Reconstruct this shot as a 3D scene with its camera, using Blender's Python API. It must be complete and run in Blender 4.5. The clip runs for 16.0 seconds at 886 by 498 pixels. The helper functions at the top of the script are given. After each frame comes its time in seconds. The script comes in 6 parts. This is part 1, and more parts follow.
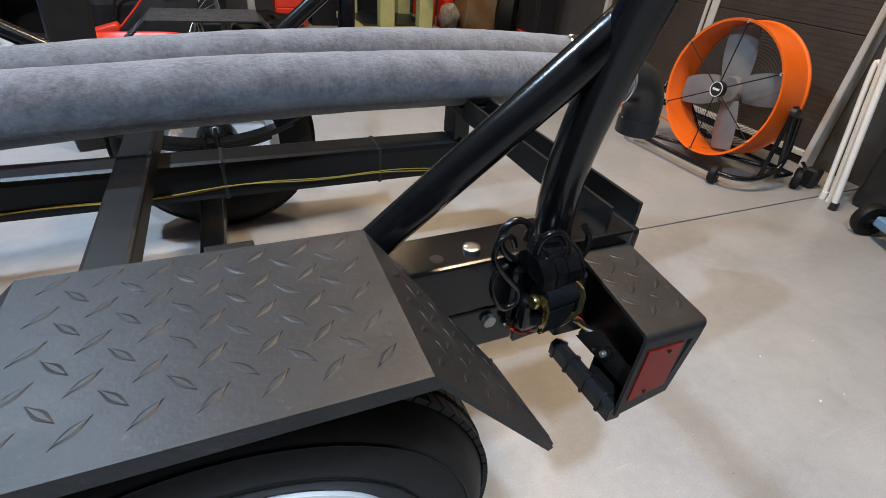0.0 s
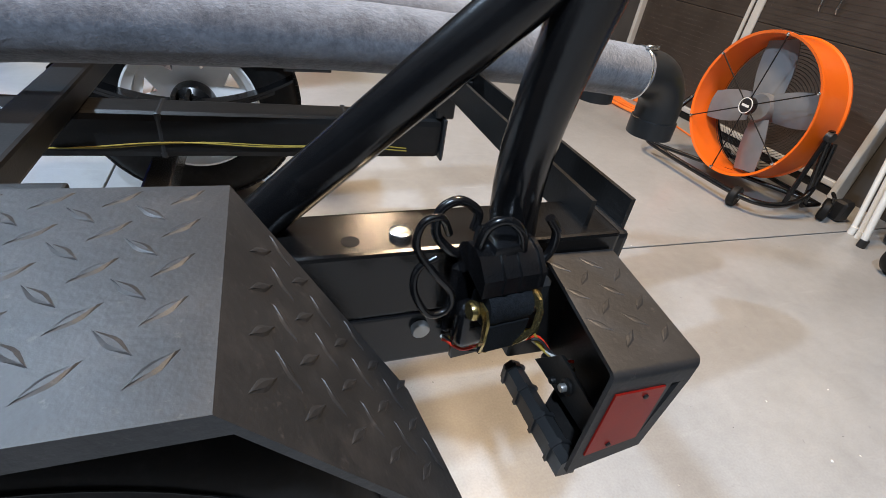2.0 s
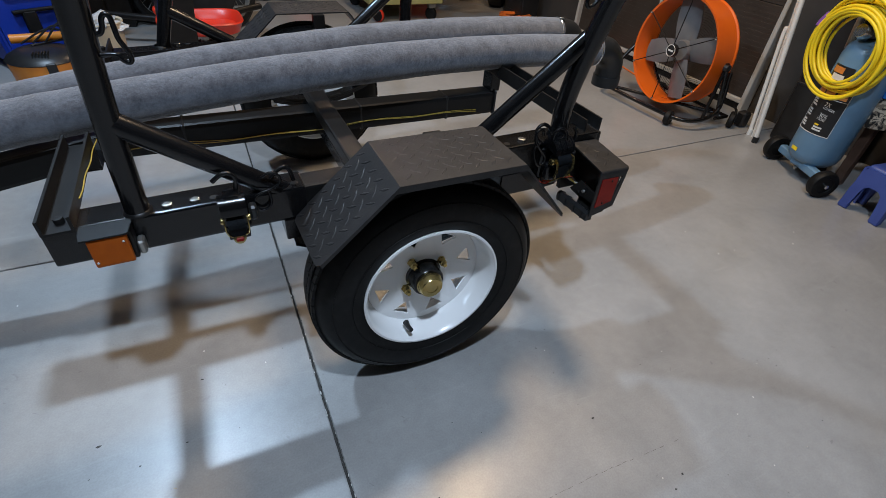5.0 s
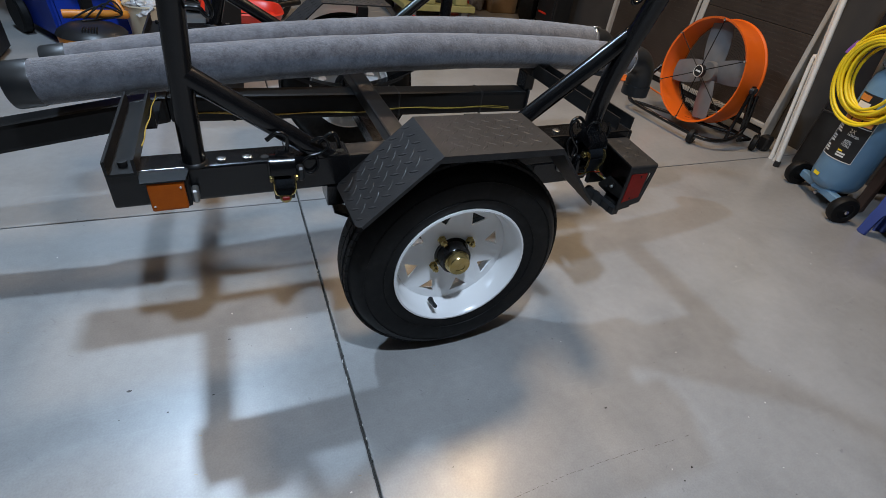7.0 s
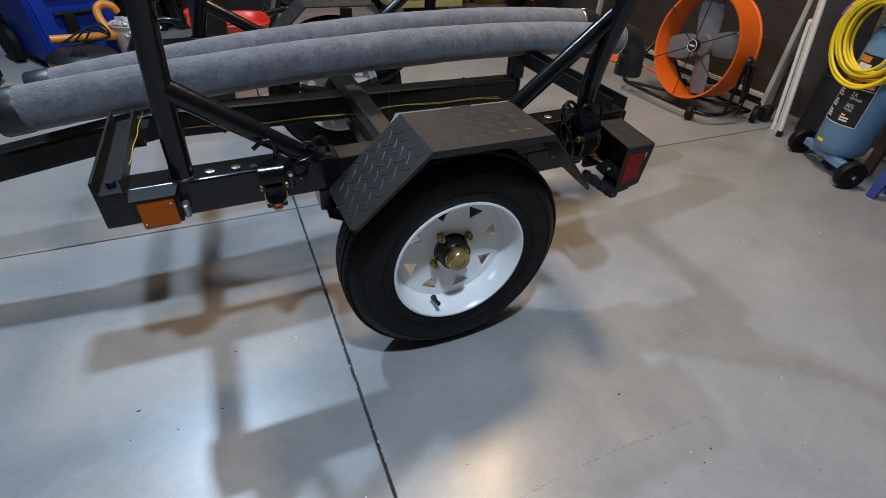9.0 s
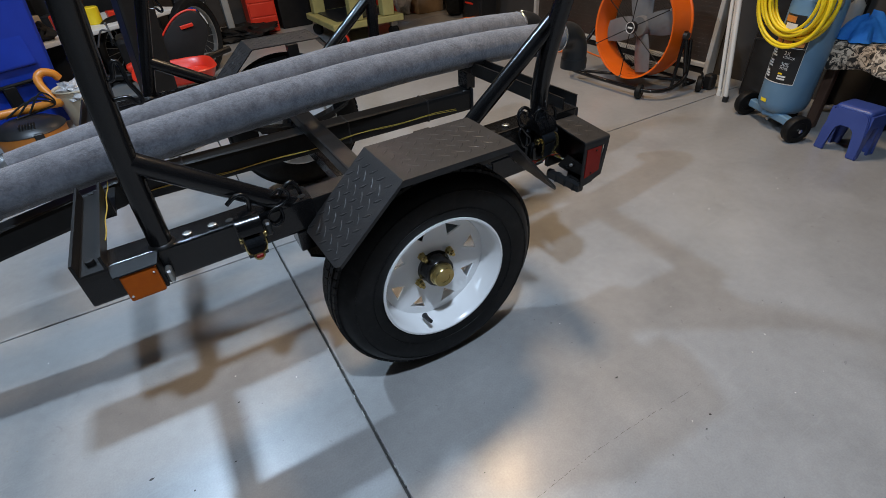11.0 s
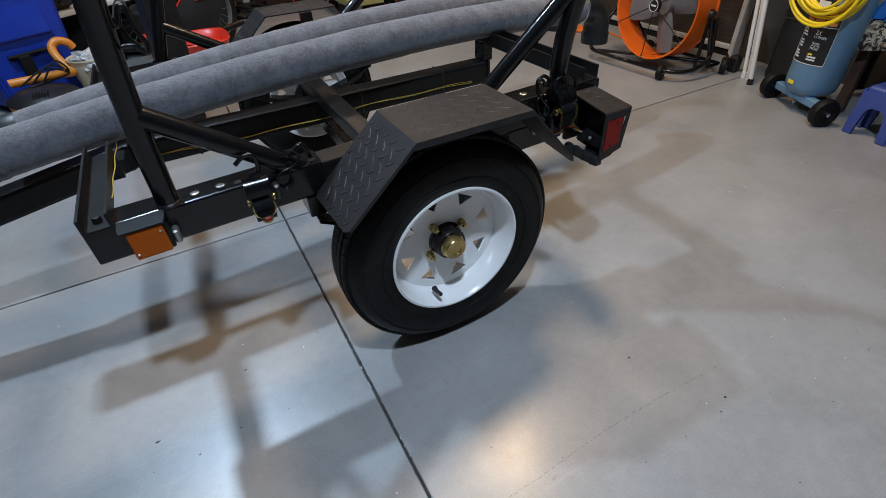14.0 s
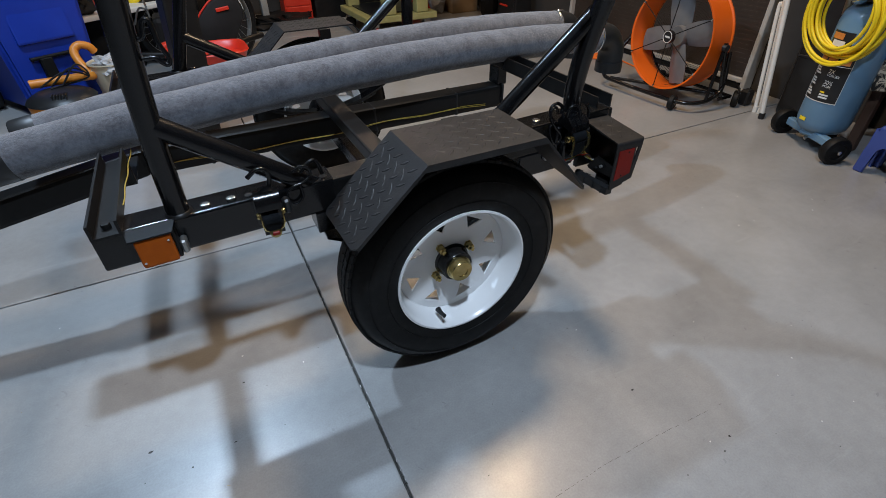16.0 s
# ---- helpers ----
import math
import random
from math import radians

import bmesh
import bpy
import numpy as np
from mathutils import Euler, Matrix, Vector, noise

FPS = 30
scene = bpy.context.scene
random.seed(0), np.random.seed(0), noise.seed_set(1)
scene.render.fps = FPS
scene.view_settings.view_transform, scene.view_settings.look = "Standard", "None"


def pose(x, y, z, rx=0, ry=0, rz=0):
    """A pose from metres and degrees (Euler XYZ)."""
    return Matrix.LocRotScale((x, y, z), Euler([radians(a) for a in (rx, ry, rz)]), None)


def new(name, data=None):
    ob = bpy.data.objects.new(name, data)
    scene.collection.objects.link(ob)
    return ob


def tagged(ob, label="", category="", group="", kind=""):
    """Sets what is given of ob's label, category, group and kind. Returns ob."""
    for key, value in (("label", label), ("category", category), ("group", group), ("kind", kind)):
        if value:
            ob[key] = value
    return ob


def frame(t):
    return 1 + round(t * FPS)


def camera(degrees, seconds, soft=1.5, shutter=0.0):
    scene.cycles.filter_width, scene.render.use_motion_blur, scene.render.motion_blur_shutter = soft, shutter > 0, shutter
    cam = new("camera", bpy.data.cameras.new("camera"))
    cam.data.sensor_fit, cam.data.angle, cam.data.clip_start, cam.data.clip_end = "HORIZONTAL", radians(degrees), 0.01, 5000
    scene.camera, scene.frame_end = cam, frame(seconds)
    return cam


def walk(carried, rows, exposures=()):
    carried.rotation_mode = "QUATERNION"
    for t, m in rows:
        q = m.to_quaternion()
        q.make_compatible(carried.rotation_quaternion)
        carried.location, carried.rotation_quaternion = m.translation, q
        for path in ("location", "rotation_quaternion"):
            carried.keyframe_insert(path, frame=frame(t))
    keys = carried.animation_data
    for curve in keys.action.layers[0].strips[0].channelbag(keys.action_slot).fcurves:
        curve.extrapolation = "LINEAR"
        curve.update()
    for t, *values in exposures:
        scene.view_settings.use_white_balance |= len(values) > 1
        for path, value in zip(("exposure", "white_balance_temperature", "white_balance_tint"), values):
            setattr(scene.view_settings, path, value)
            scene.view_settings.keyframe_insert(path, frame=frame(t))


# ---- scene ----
cam = camera(86.0, 16.0, soft=0.7)
PATH = [
    (0.0, 0.0652, -0.2770, 0.8243, 55.635, -4.209, -22.328),
    (0.5, 0.1250, -0.2381, 0.7534, 55.803, -5.669, -23.477),
    (1.0, 0.1426, -0.2229, 0.7461, 56.138, -8.139, -20.913),
    (1.5, 0.1762, -0.2090, 0.7132, 55.825, -9.305, -18.600),
    (2.0, 0.1793, -0.2198, 0.7509, 55.491, -8.162, -17.912),
    (2.5, 0.1651, -0.2662, 0.7993, 55.525, -5.780, -18.394),
    (3.0, 0.0417, -0.3966, 0.9848, 54.655, -4.060, -21.869),
    (3.5, -0.1803, -0.5315, 1.1201, 52.045, -3.275, -28.288),
    (4.0, -0.3251, -0.5842, 1.0624, 50.728, -3.366, -29.516),
    (4.5, -0.3456, -0.6832, 1.0417, 50.936, -4.590, -26.544),
    (5.0, -0.3568, -0.7434, 1.0134, 51.444, -3.957, -24.922),
    (7.5, -0.4368, -0.7970, 0.9669, 52.610, -7.250, -21.087),
    (8.0, -0.4157, -0.7919, 0.9628, 51.730, -4.771, -21.738),
    (8.5, -0.4041, -0.7950, 0.9668, 51.673, -3.909, -22.570),
    (9.0, -0.4077, -0.7942, 0.9637, 52.372, -2.991, -23.306),
    (9.5, -0.4068, -0.7815, 0.9652, 52.513, -0.765, -24.318),
    (10.0, -0.3908, -0.7904, 0.9762, 53.092, 1.515, -27.028),
    (12.5, -0.4548, -0.8045, 1.0271, 52.650, 2.927, -32.294),
    (13.0, -0.4232, -0.8110, 0.9926, 52.087, 3.222, -31.666),
    (13.5, -0.4190, -0.7985, 0.9639, 51.703, 3.021, -30.232),
    (14.0, -0.4181, -0.7951, 0.9601, 51.491, 2.607, -28.999),
    (14.5, -0.4199, -0.7866, 0.9644, 51.698, 2.296, -28.203),
    (15.0, -0.4190, -0.7817, 0.9655, 52.436, 1.724, -27.568),
    (15.5, -0.4208, -0.7838, 0.9654, 53.058, 1.143, -27.072),
    (16.0, -0.4182, -0.7827, 0.9676, 53.479, 0.667, -26.922),
]
walk(cam, [(t, pose(x, y, z, rx, ry, rz)) for t, x, y, z, rx, ry, rz in PATH], ((0.0, 0.42), (1.0, 0.68), (1.5, 0.80), (2.5, 0.64), (3.5, 0.28), (4.5, -0.10), (5.0, -0.25), (16.0, -0.27)))

# ---- light: an indoor garage at night, lit by ceiling lamps ----
world = bpy.data.worlds.new("garage_air")
scene.world = world
world.use_nodes = True
world.node_tree.nodes["Background"].inputs[0].default_value = (0.02, 0.022, 0.025, 1)
world.node_tree.nodes["Background"].inputs[1].default_value = 0.3


def ceiling_lamp(x, y, z, watts, colour, sx, sy):
    data = bpy.data.lights.new("ceiling_lamp", "AREA")
    data.energy, data.color, data.shape, data.size, data.size_y = watts, colour, "RECTANGLE", sx, sy
    ob = new("ceiling_lamp", data)
    ob.location = (x, y, z)
    return ob


CEIL = 2.75
ceiling_lamp(-0.30, -0.84, CEIL - 0.06, 66, (0.64, 0.79, 1.0), 0.13, 0.13)
ceiling_lamp(-0.96, 1.49, CEIL - 0.06, 68, (0.58, 0.77, 1.0), 0.16, 0.09)
ceiling_lamp(0.90, 0.80, CEIL - 0.06, 52, (1.0, 0.735, 0.48), 0.46, 0.40)
ceiling_lamp(0.9, 3.4, CEIL - 0.06, 19, (1.0, 0.72, 0.48), 0.4, 0.25)

# ---- materials ----
def nodes_of(name):
    m = bpy.data.materials.new(name)
    m.use_nodes = True
    t = m.node_tree
    return m, t, t.nodes, t.links, t.nodes["Principled BSDF"]


def surface(name, a, b, rough, scale=30.0, metal=0.0, bump=0.1, bump_scale=None, dist=0.002, rough_var=0.08, spec=0.5, coat=0.0, random_tint=0.0, stain=0.0):
    """A two-scale noise surface: colours a and b, gloss variation and fine relief."""
    m, t, n, l, p = nodes_of(name)
    co = n.new("ShaderNodeTexCoord")
    n1 = n.new("ShaderNodeTexNoise")
    n1.inputs["Scale"].default_value, n1.inputs["Detail"].default_value = scale, 6
    n2 = n.new("ShaderNodeTexNoise")
    n2.inputs["Scale"].default_value, n2.inputs["Detail"].default_value = scale / 9, 4
    l.new(co.outputs["Object"], n1.inputs["Vector"])
    l.new(co.outputs["Object"], n2.inputs["Vector"])
    mix = n.new("ShaderNodeMix")
    mix.data_type = "RGBA"
    mix.inputs["A"].default_value, mix.inputs["B"].default_value = (*a, 1), (*b, 1)
    add = n.new("ShaderNodeMath")
    add.operation = "MULTIPLY_ADD"
    l.new(n1.outputs["Fac"], add.inputs[0])
    add.inputs[1].default_value = 0.6
    half = n.new("ShaderNodeMath")
    half.operation = "MULTIPLY"
    half.inputs[1].default_value = 0.4
    l.new(n2.outputs["Fac"], half.inputs[0])
    l.new(half.outputs[0], add.inputs[2])
    ramp = n.new("ShaderNodeMapRange")
    ramp.inputs["From Min"].default_value, ramp.inputs["From Max"].default_value = 0.32, 0.68
    l.new(add.outputs[0], ramp.inputs["Value"])
    l.new(ramp.outputs["Result"], mix.inputs["Factor"])
    out = mix.outputs["Result"]
    if random_tint:
        info = n.new("ShaderNodeObjectInfo")
        hsv = n.new("ShaderNodeHueSaturation")
        mr = n.new("ShaderNodeMapRange")
        mr.inputs["To Min"].default_value, mr.inputs["To Max"].default_value = 1 - random_tint, 1 + random_tint
        l.new(info.outputs["Random"], mr.inputs["Value"])
        l.new(mr.outputs["Result"], hsv.inputs["Value"])
        l.new(out, hsv.inputs["Color"])
        out = hsv.outputs["Color"]
    l.new(out, p.inputs["Base Color"])
    rr = n.new("ShaderNodeMapRange")
    rr.inputs["To Min"].default_value, rr.inputs["To Max"].default_value = max(0.02, rough - rough_var), min(1, rough + rough_var)
    l.new(n2.outputs["Fac"], rr.inputs["Value"])
    l.new(rr.outputs["Result"], p.inputs["Roughness"])
    p.inputs["Metallic"].default_value = metal
    p.inputs["Specular IOR Level"].default_value = spec
    p.inputs["Coat Weight"].default_value = coat
    p.inputs["Coat Roughness"].default_value = 0.15
    if bump:
        n3 = n.new("ShaderNodeTexNoise")
        n3.inputs["Scale"].default_value, n3.inputs["Detail"].default_value = bump_scale or scale * 4, 3
        l.new(co.outputs["Object"], n3.inputs["Vector"])
        bp = n.new("ShaderNodeBump")
        bp.inputs["Strength"].default_value, bp.inputs["Distance"].default_value = bump, dist
        l.new(n3.outputs["Fac"], bp.inputs["Height"])
        l.new(bp.outputs["Normal"], p.inputs["Normal"])
    return m


def concrete():
    m, t, n, l, p = nodes_of("sealed_concrete")
    co = n.new("ShaderNodeTexCoord")
    big = n.new("ShaderNodeTexNoise")
    big.inputs["Scale"].default_value, big.inputs["Detail"].default_value = 1.3, 5
    fine = n.new("ShaderNodeTexNoise")
    fine.inputs["Scale"].default_value, fine.inputs["Detail"].default_value = 38, 8
    cloud = n.new("ShaderNodeTexNoise")
    cloud.inputs["Scale"].default_value, cloud.inputs["Detail"].default_value, cloud.inputs["Distortion"].default_value = 5.5, 4, 0.8
    for q in (big, fine, cloud):
        l.new(co.outputs["Object"], q.inputs["Vector"])
    ramp = n.new("ShaderNodeValToRGB")
    ramp.color_ramp.elements[0].position, ramp.color_ramp.elements[0].color = 0.30, (0.235, 0.230, 0.222, 1)
    ramp.color_ramp.elements[1].position, ramp.color_ramp.elements[1].color = 0.70, (0.385, 0.380, 0.370, 1)
    m1 = n.new("ShaderNodeMath")
    m1.operation = "MULTIPLY_ADD"
    m1.inputs[1].default_value = 0.5
    l.new(big.outputs["Fac"], m1.inputs[0])
    m2 = n.new("ShaderNodeMath")
    m2.operation = "MULTIPLY_ADD"
    m2.inputs[1].default_value = 0.3
    l.new(cloud.outputs["Fac"], m2.inputs[0])
    m3 = n.new("ShaderNodeMath")
    m3.operation = "MULTIPLY"
    m3.inputs[1].default_value = 0.2
    l.new(fine.outputs["Fac"], m3.inputs[0])
    l.new(m3.outputs[0], m2.inputs[2])
    l.new(m2.outputs[0], m1.inputs[2])
    l.new(m1.outputs[0], ramp.inputs["Fac"])
    # sparse dark scuffs
    sc = n.new("ShaderNodeTexNoise")
    sc.inputs["Scale"].default_value, sc.inputs["Detail"].default_value, sc.inputs["Distortion"].default_value = 17, 6, 1.5
    l.new(co.outputs["Object"], sc.inputs["Vector"])
    scr = n.new("ShaderNodeMapRange")
    scr.inputs["From Min"].default_value, scr.inputs["From Max"].default_value = 0.70, 0.78
    scr.inputs["To Max"].default_value = 0.35
    l.new(sc.outputs["Fac"], scr.inputs["Value"])
    mix = n.new("ShaderNodeMix")
    mix.data_type = "RGBA"
    mix.inputs["B"].default_value = (0.15, 0.14, 0.13, 1)
    l.new(scr.outputs["Result"], mix.inputs["Factor"])
    l.new(ramp.outputs["Color"], mix.inputs["A"])
    # fine sandy grain and small dark pits
    grain = n.new("ShaderNodeTexNoise")
    grain.inputs["Scale"].default_value, grain.inputs["Detail"].default_value = 240, 3
    l.new(co.outputs["Object"], grain.inputs["Vector"])
    gr = n.new("ShaderNodeMapRange")
    gr.inputs["From Min"].default_value, gr.inputs["From Max"].default_value = 0.3, 0.7
    gr.inputs["To Min"].default_value, gr.inputs["To Max"].default_value = 0.92, 1.07
    l.new(grain.outputs["Fac"], gr.inputs["Value"])
    hv = n.new("ShaderNodeHueSaturation")
    l.new(mix.outputs["Result"], hv.inputs["Color"])
    l.new(gr.outputs["Result"], hv.inputs["Value"])
    pit = n.new("ShaderNodeTexVoronoi")
    pit.inputs["Scale"].default_value = 30
    l.new(co.outputs["Object"], pit.inputs["Vector"])
    pn = n.new("ShaderNodeTexNoise")
    pn.inputs["Scale"].default_value = 4.5
    l.new(co.outputs["Object"], pn.inputs["Vector"])
    sz = n.new("ShaderNodeMapRange")
    sz.inputs["From Min"].default_value, sz.inputs["From Max"].default_value = 0.52, 0.75
    sz.inputs["To Min"].default_value, sz.inputs["To Max"].default_value = 0.0, 0.11
    l.new(pn.outputs["Fac"], sz.inputs["Value"])
    cmp = n.new("ShaderNodeMath")
    cmp.operation = "LESS_THAN"
    l.new(pit.outputs["Distance"], cmp.inputs[0])
    l.new(sz.outputs["Result"], cmp.inputs[1])
    pk = n.new("ShaderNodeMath")
    pk.operation = "MULTIPLY"
    pk.inputs[1].default_value = 0.65
    l.new(cmp.outputs[0], pk.inputs[0])
    mixp = n.new("ShaderNodeMix")
    mixp.data_type = "RGBA"
    mixp.inputs["B"].default_value = (0.09, 0.085, 0.08, 1)
    l.new(pk.outputs[0], mixp.inputs["Factor"])
    l.new(hv.outputs["Color"], mixp.inputs["A"])
    # long faint sweep marks
    sm = n.new("ShaderNodeMapping")
    sm.inputs["Rotation"].default_value = (0, 0, 0.5)
    sm.inputs["Scale"].default_value = (2.2, 26, 1)
    l.new(co.outputs["Object"], sm.inputs["Vector"])
    sw = n.new("ShaderNodeTexNoise")
    sw.inputs["Scale"].default_value, sw.inputs["Detail"].default_value, sw.inputs["Distortion"].default_value = 2.0, 5, 0.6
    l.new(sm.outputs["Vector"], sw.inputs["Vector"])
    swr = n.new("ShaderNodeMapRange")
    swr.inputs["From Min"].default_value, swr.inputs["From Max"].default_value = 0.63, 0.74
    swr.inputs["To Max"].default_value = 0.16
    l.new(sw.outputs["Fac"], swr.inputs["Value"])
    mixs = n.new("ShaderNodeMix")
    mixs.data_type = "RGBA"
    mixs.inputs["B"].default_value = (0.52, 0.51, 0.49, 1)
    l.new(swr.outputs["Result"], mixs.inputs["Factor"])
    l.new(mixp.outputs["Result"], mixs.inputs["A"])
    l.new(mixs.outputs["Result"], p.inputs["Base Color"])
    rr = n.new("ShaderNodeMapRange")
    rr.inputs["To Min"].default_value, rr.inputs["To Max"].default_value = 0.25, 0.43
    p.inputs["Specular IOR Level"].default_value = 0.88
    l.new(cloud.outputs["Fac"], rr.inputs["Value"])
    l.new(rr.outputs["Result"], p.inputs["Roughness"])
    bp = n.new("ShaderNodeBump")
    bp.inputs["Strength"].default_value, bp.inputs["Distance"].default_value = 0.12, 0.002
    l.new(m1.outputs[0], bp.inputs["Height"])
    l.new(bp.outputs["Normal"], p.inputs["Normal"])
    return m


def carpet_mat():
    m, t, n, l, p = nodes_of("marine_carpet")
    co = n.new("ShaderNodeTexCoord")
    mp = n.new("ShaderNodeMapping")
    mp.inputs["Scale"].default_value = (0.9, 1, 1)
    l.new(co.outputs["Object"], mp.inputs["Vector"])
    f = n.new("ShaderNodeTexNoise")
    f.inputs["Scale"].default_value, f.inputs["Detail"].default_value, f.inputs["Roughness"].default_value = 150, 4, 0.72
    g = n.new("ShaderNodeTexNoise")
    g.inputs["Scale"].default_value, g.inputs["Detail"].default_value, g.inputs["Roughness"].default_value = 26, 9, 0.66
    l.new(mp.outputs["Vector"], f.inputs["Vector"])
    l.new(co.outputs["Object"], g.inputs["Vector"])
    sm = n.new("ShaderNodeMath")
    sm.operation = "MULTIPLY_ADD"
    sm.inputs[1].default_value = 0.42
    l.new(f.outputs["Fac"], sm.inputs[0])
    gg = n.new("ShaderNodeMath")
    gg.operation = "MULTIPLY"
    gg.inputs[1].default_value = 0.58
    l.new(g.outputs["Fac"], gg.inputs[0])
    l.new(gg.outputs[0], sm.inputs[2])
    r = n.new("ShaderNodeValToRGB")
    r.color_ramp.elements[0].position, r.color_ramp.elements[0].color = 0.34, (0.034, 0.038, 0.049, 1)
    r.color_ramp.elements[1].position, r.color_ramp.elements[1].color = 0.68, (0.150, 0.160, 0.186, 1)
    l.new(sm.outputs[0], r.inputs["Fac"])
    l.new(r.outputs["Color"], p.inputs["Base Color"])
    p.inputs["Roughness"].default_value = 1.0
    p.inputs["Specular IOR Level"].default_value = 0.15
    p.inputs["Sheen Weight"].default_value = 0.5
    p.inputs["Sheen Roughness"].default_value = 0.6
    bp = n.new("ShaderNodeBump")
    bp.inputs["Strength"].default_value, bp.inputs["Distance"].default_value = 1.0, 0.0045
    l.new(sm.outputs[0], bp.inputs["Height"])
    l.new(bp.outputs["Normal"], p.inputs["Normal"])
    return m


def add_dust(m, amount, colour, scale=120, lo=0.60, hi=0.72):
    """Pale dusty specks and rubbed streaks over a dark surface."""
    t = m.node_tree
    n, l = t.nodes, t.links
    p = n["Principled BSDF"]
    src = p.inputs["Base Color"].links[0].from_socket
    co = n.new("ShaderNodeTexCoord")
    d = n.new("ShaderNodeTexNoise")
    d.inputs["Scale"].default_value, d.inputs["Detail"].default_value, d.inputs["Roughness"].default_value = scale, 6, 0.7
    l.new(co.outputs["Object"], d.inputs["Vector"])
    r = n.new("ShaderNodeMapRange")
    r.inputs["From Min"].default_value, r.inputs["From Max"].default_value = lo, hi
    r.inputs["To Max"].default_value = amount
    l.new(d.outputs["Fac"], r.inputs["Value"])
    mx = n.new("ShaderNodeMix")
    mx.data_type = "RGBA"
    mx.inputs["B"].default_value = (*colour, 1)
    l.new(r.outputs["Result"], mx.inputs["Factor"])
    l.new(src, mx.inputs["A"])
    l.new(mx.outputs["Result"], p.inputs["Base Color"])
    return m


CONCRETE = concrete()
CARPET = carpet_mat()
SMUDGE = surface("grey_smudge", (0.24, 0.235, 0.23), (0.33, 0.325, 0.32), 0.55, 90)
OCHRE = surface("ochre_drip", (0.34, 0.25, 0.15), (0.42, 0.32, 0.20), 0.5, 90)
CRACK = surface("brown_crack_dirt", (0.09, 0.075, 0.06), (0.17, 0.15, 0.13), 0.9, 120)
JOINT = surface("joint_shadow_grit", (0.03, 0.028, 0.026), (0.07, 0.066, 0.06), 0.9, 60)
BLACK = surface("black_powder_coat", (0.0035, 0.0035, 0.004), (0.0065, 0.0065, 0.007), 0.20, 60, bump=0.06, bump_scale=420, spec=0.5)
SATIN = surface("satin_black_steel", (0.0055, 0.0054, 0.0054), (0.0105, 0.0098, 0.0095), 0.40, 40, bump=0.08, bump_scale=300, spec=0.30)
PLATE = surface("black_diamond_plate", (0.0125, 0.0122, 0.0125), (0.021, 0.0204, 0.0205), 0.48, 26, spec=0.35, bump=0.30, bump_scale=210, dist=0.001, rough_var=0.10)
GLOSSPLATE = surface("glossy_black_plate", (0.0035, 0.0033, 0.0032), (0.008, 0.0072, 0.0066), 0.22, 40, bump=0.06, bump_scale=240, spec=0.42)
add_dust(PLATE, 0.22, (0.17, 0.145, 0.13), 150)
add_dust(PLATE, 0.10, (0.15, 0.13, 0.12), 22, 0.50, 0.72)
add_dust(SATIN, 0.10, (0.13, 0.12, 0.11), 90)
RUBBER = surface("tyre_rubber", (0.004, 0.004, 0.004), (0.009, 0.009, 0.009), 0.55, 40, spec=0.22, bump=0.10, bump_scale=160)
add_dust(RUBBER, 0.06, (0.16, 0.15, 0.14), 45, 0.5, 0.75)
WHITEPAINT = surface("white_wheel_paint", (0.88, 0.88, 0.87), (0.93, 0.93, 0.92), 0.26, 9, bump=0.03, coat=0.2)
ZINC = surface("yellow_zinc", (0.42, 0.31, 0.10), (0.62, 0.50, 0.24), 0.22, 50, metal=0.95, bump=0.05)
CHROME = surface("bright_zinc_bolt", (0.72, 0.72, 0.70), (0.88, 0.88, 0.86), 0.22, 60, metal=1.0, bump=0.05)
DARKPLASTIC = surface("black_plastic", (0.008, 0.009, 0.010), (0.018, 0.018, 0.019), 0.40, 40, bump=0.08)
PVCBLACK = surface("black_pvc_pipe", (0.010, 0.011, 0.012), (0.020, 0.021, 0.022), 0.40, 18, bump=0.05)
AMBER = surface("amber_lens", (0.36, 0.066, 0.0012), (0.46, 0.092, 0.002), 0.34, 60, bump=0.15, bump_scale=300, spec=0.22)
RED_LENS = surface("red_reflector_lens", (0.20, 0.007, 0.004), (0.29, 0.012, 0.007), 0.34, 30, bump=0.08, bump_scale=420, spec=0.22)
WIREYELLOW = surface("yellow_wire", (0.30, 0.21, 0.03), (0.42, 0.30, 0.05), 0.5, 30)
WEBBING = surface("dark_webbing", (0.003, 0.0035, 0.004), (0.012, 0.014, 0.017), 0.85, 260, bump=0.5, bump_scale=600, spec=0.12)
ORANGE = surface("orange_fan_enamel", (0.72, 0.110, 0.005), (0.82, 0.148, 0.007), 0.36, 8, bump=0.03, coat=0.15)
FANGREY = surface("grey_fan_blade", (0.12, 0.122, 0.125), (0.17, 0.172, 0.175), 0.42, 14, bump=0.03)
TANKBLUE = surface("blue_tank_enamel", (0.10, 0.20, 0.31), (0.14, 0.26, 0.38), 0.34, 8, bump=0.05, coat=0.15)
HOSEYELLOW = surface("yellow_air_hose", (0.82, 0.58, 0.012), (0.90, 0.68, 0.02), 0.40, 20, bump=0.05)
STOOLBLUE = surface("purple_blue_plastic", (0.035, 0.060, 0.24), (0.050, 0.085, 0.30), 0.34, 10, bump=0.04)
WHITEPIPE = surface("white_pipe", (0.66, 0.65, 0.61), (0.76, 0.75, 0.71), 0.40, 12, bump=0.05)
DOORBROWN = surface("grey_brown_door_skin", (0.034, 0.026, 0.021), (0.056, 0.045, 0.037), 0.42, 9, bump=0.15)
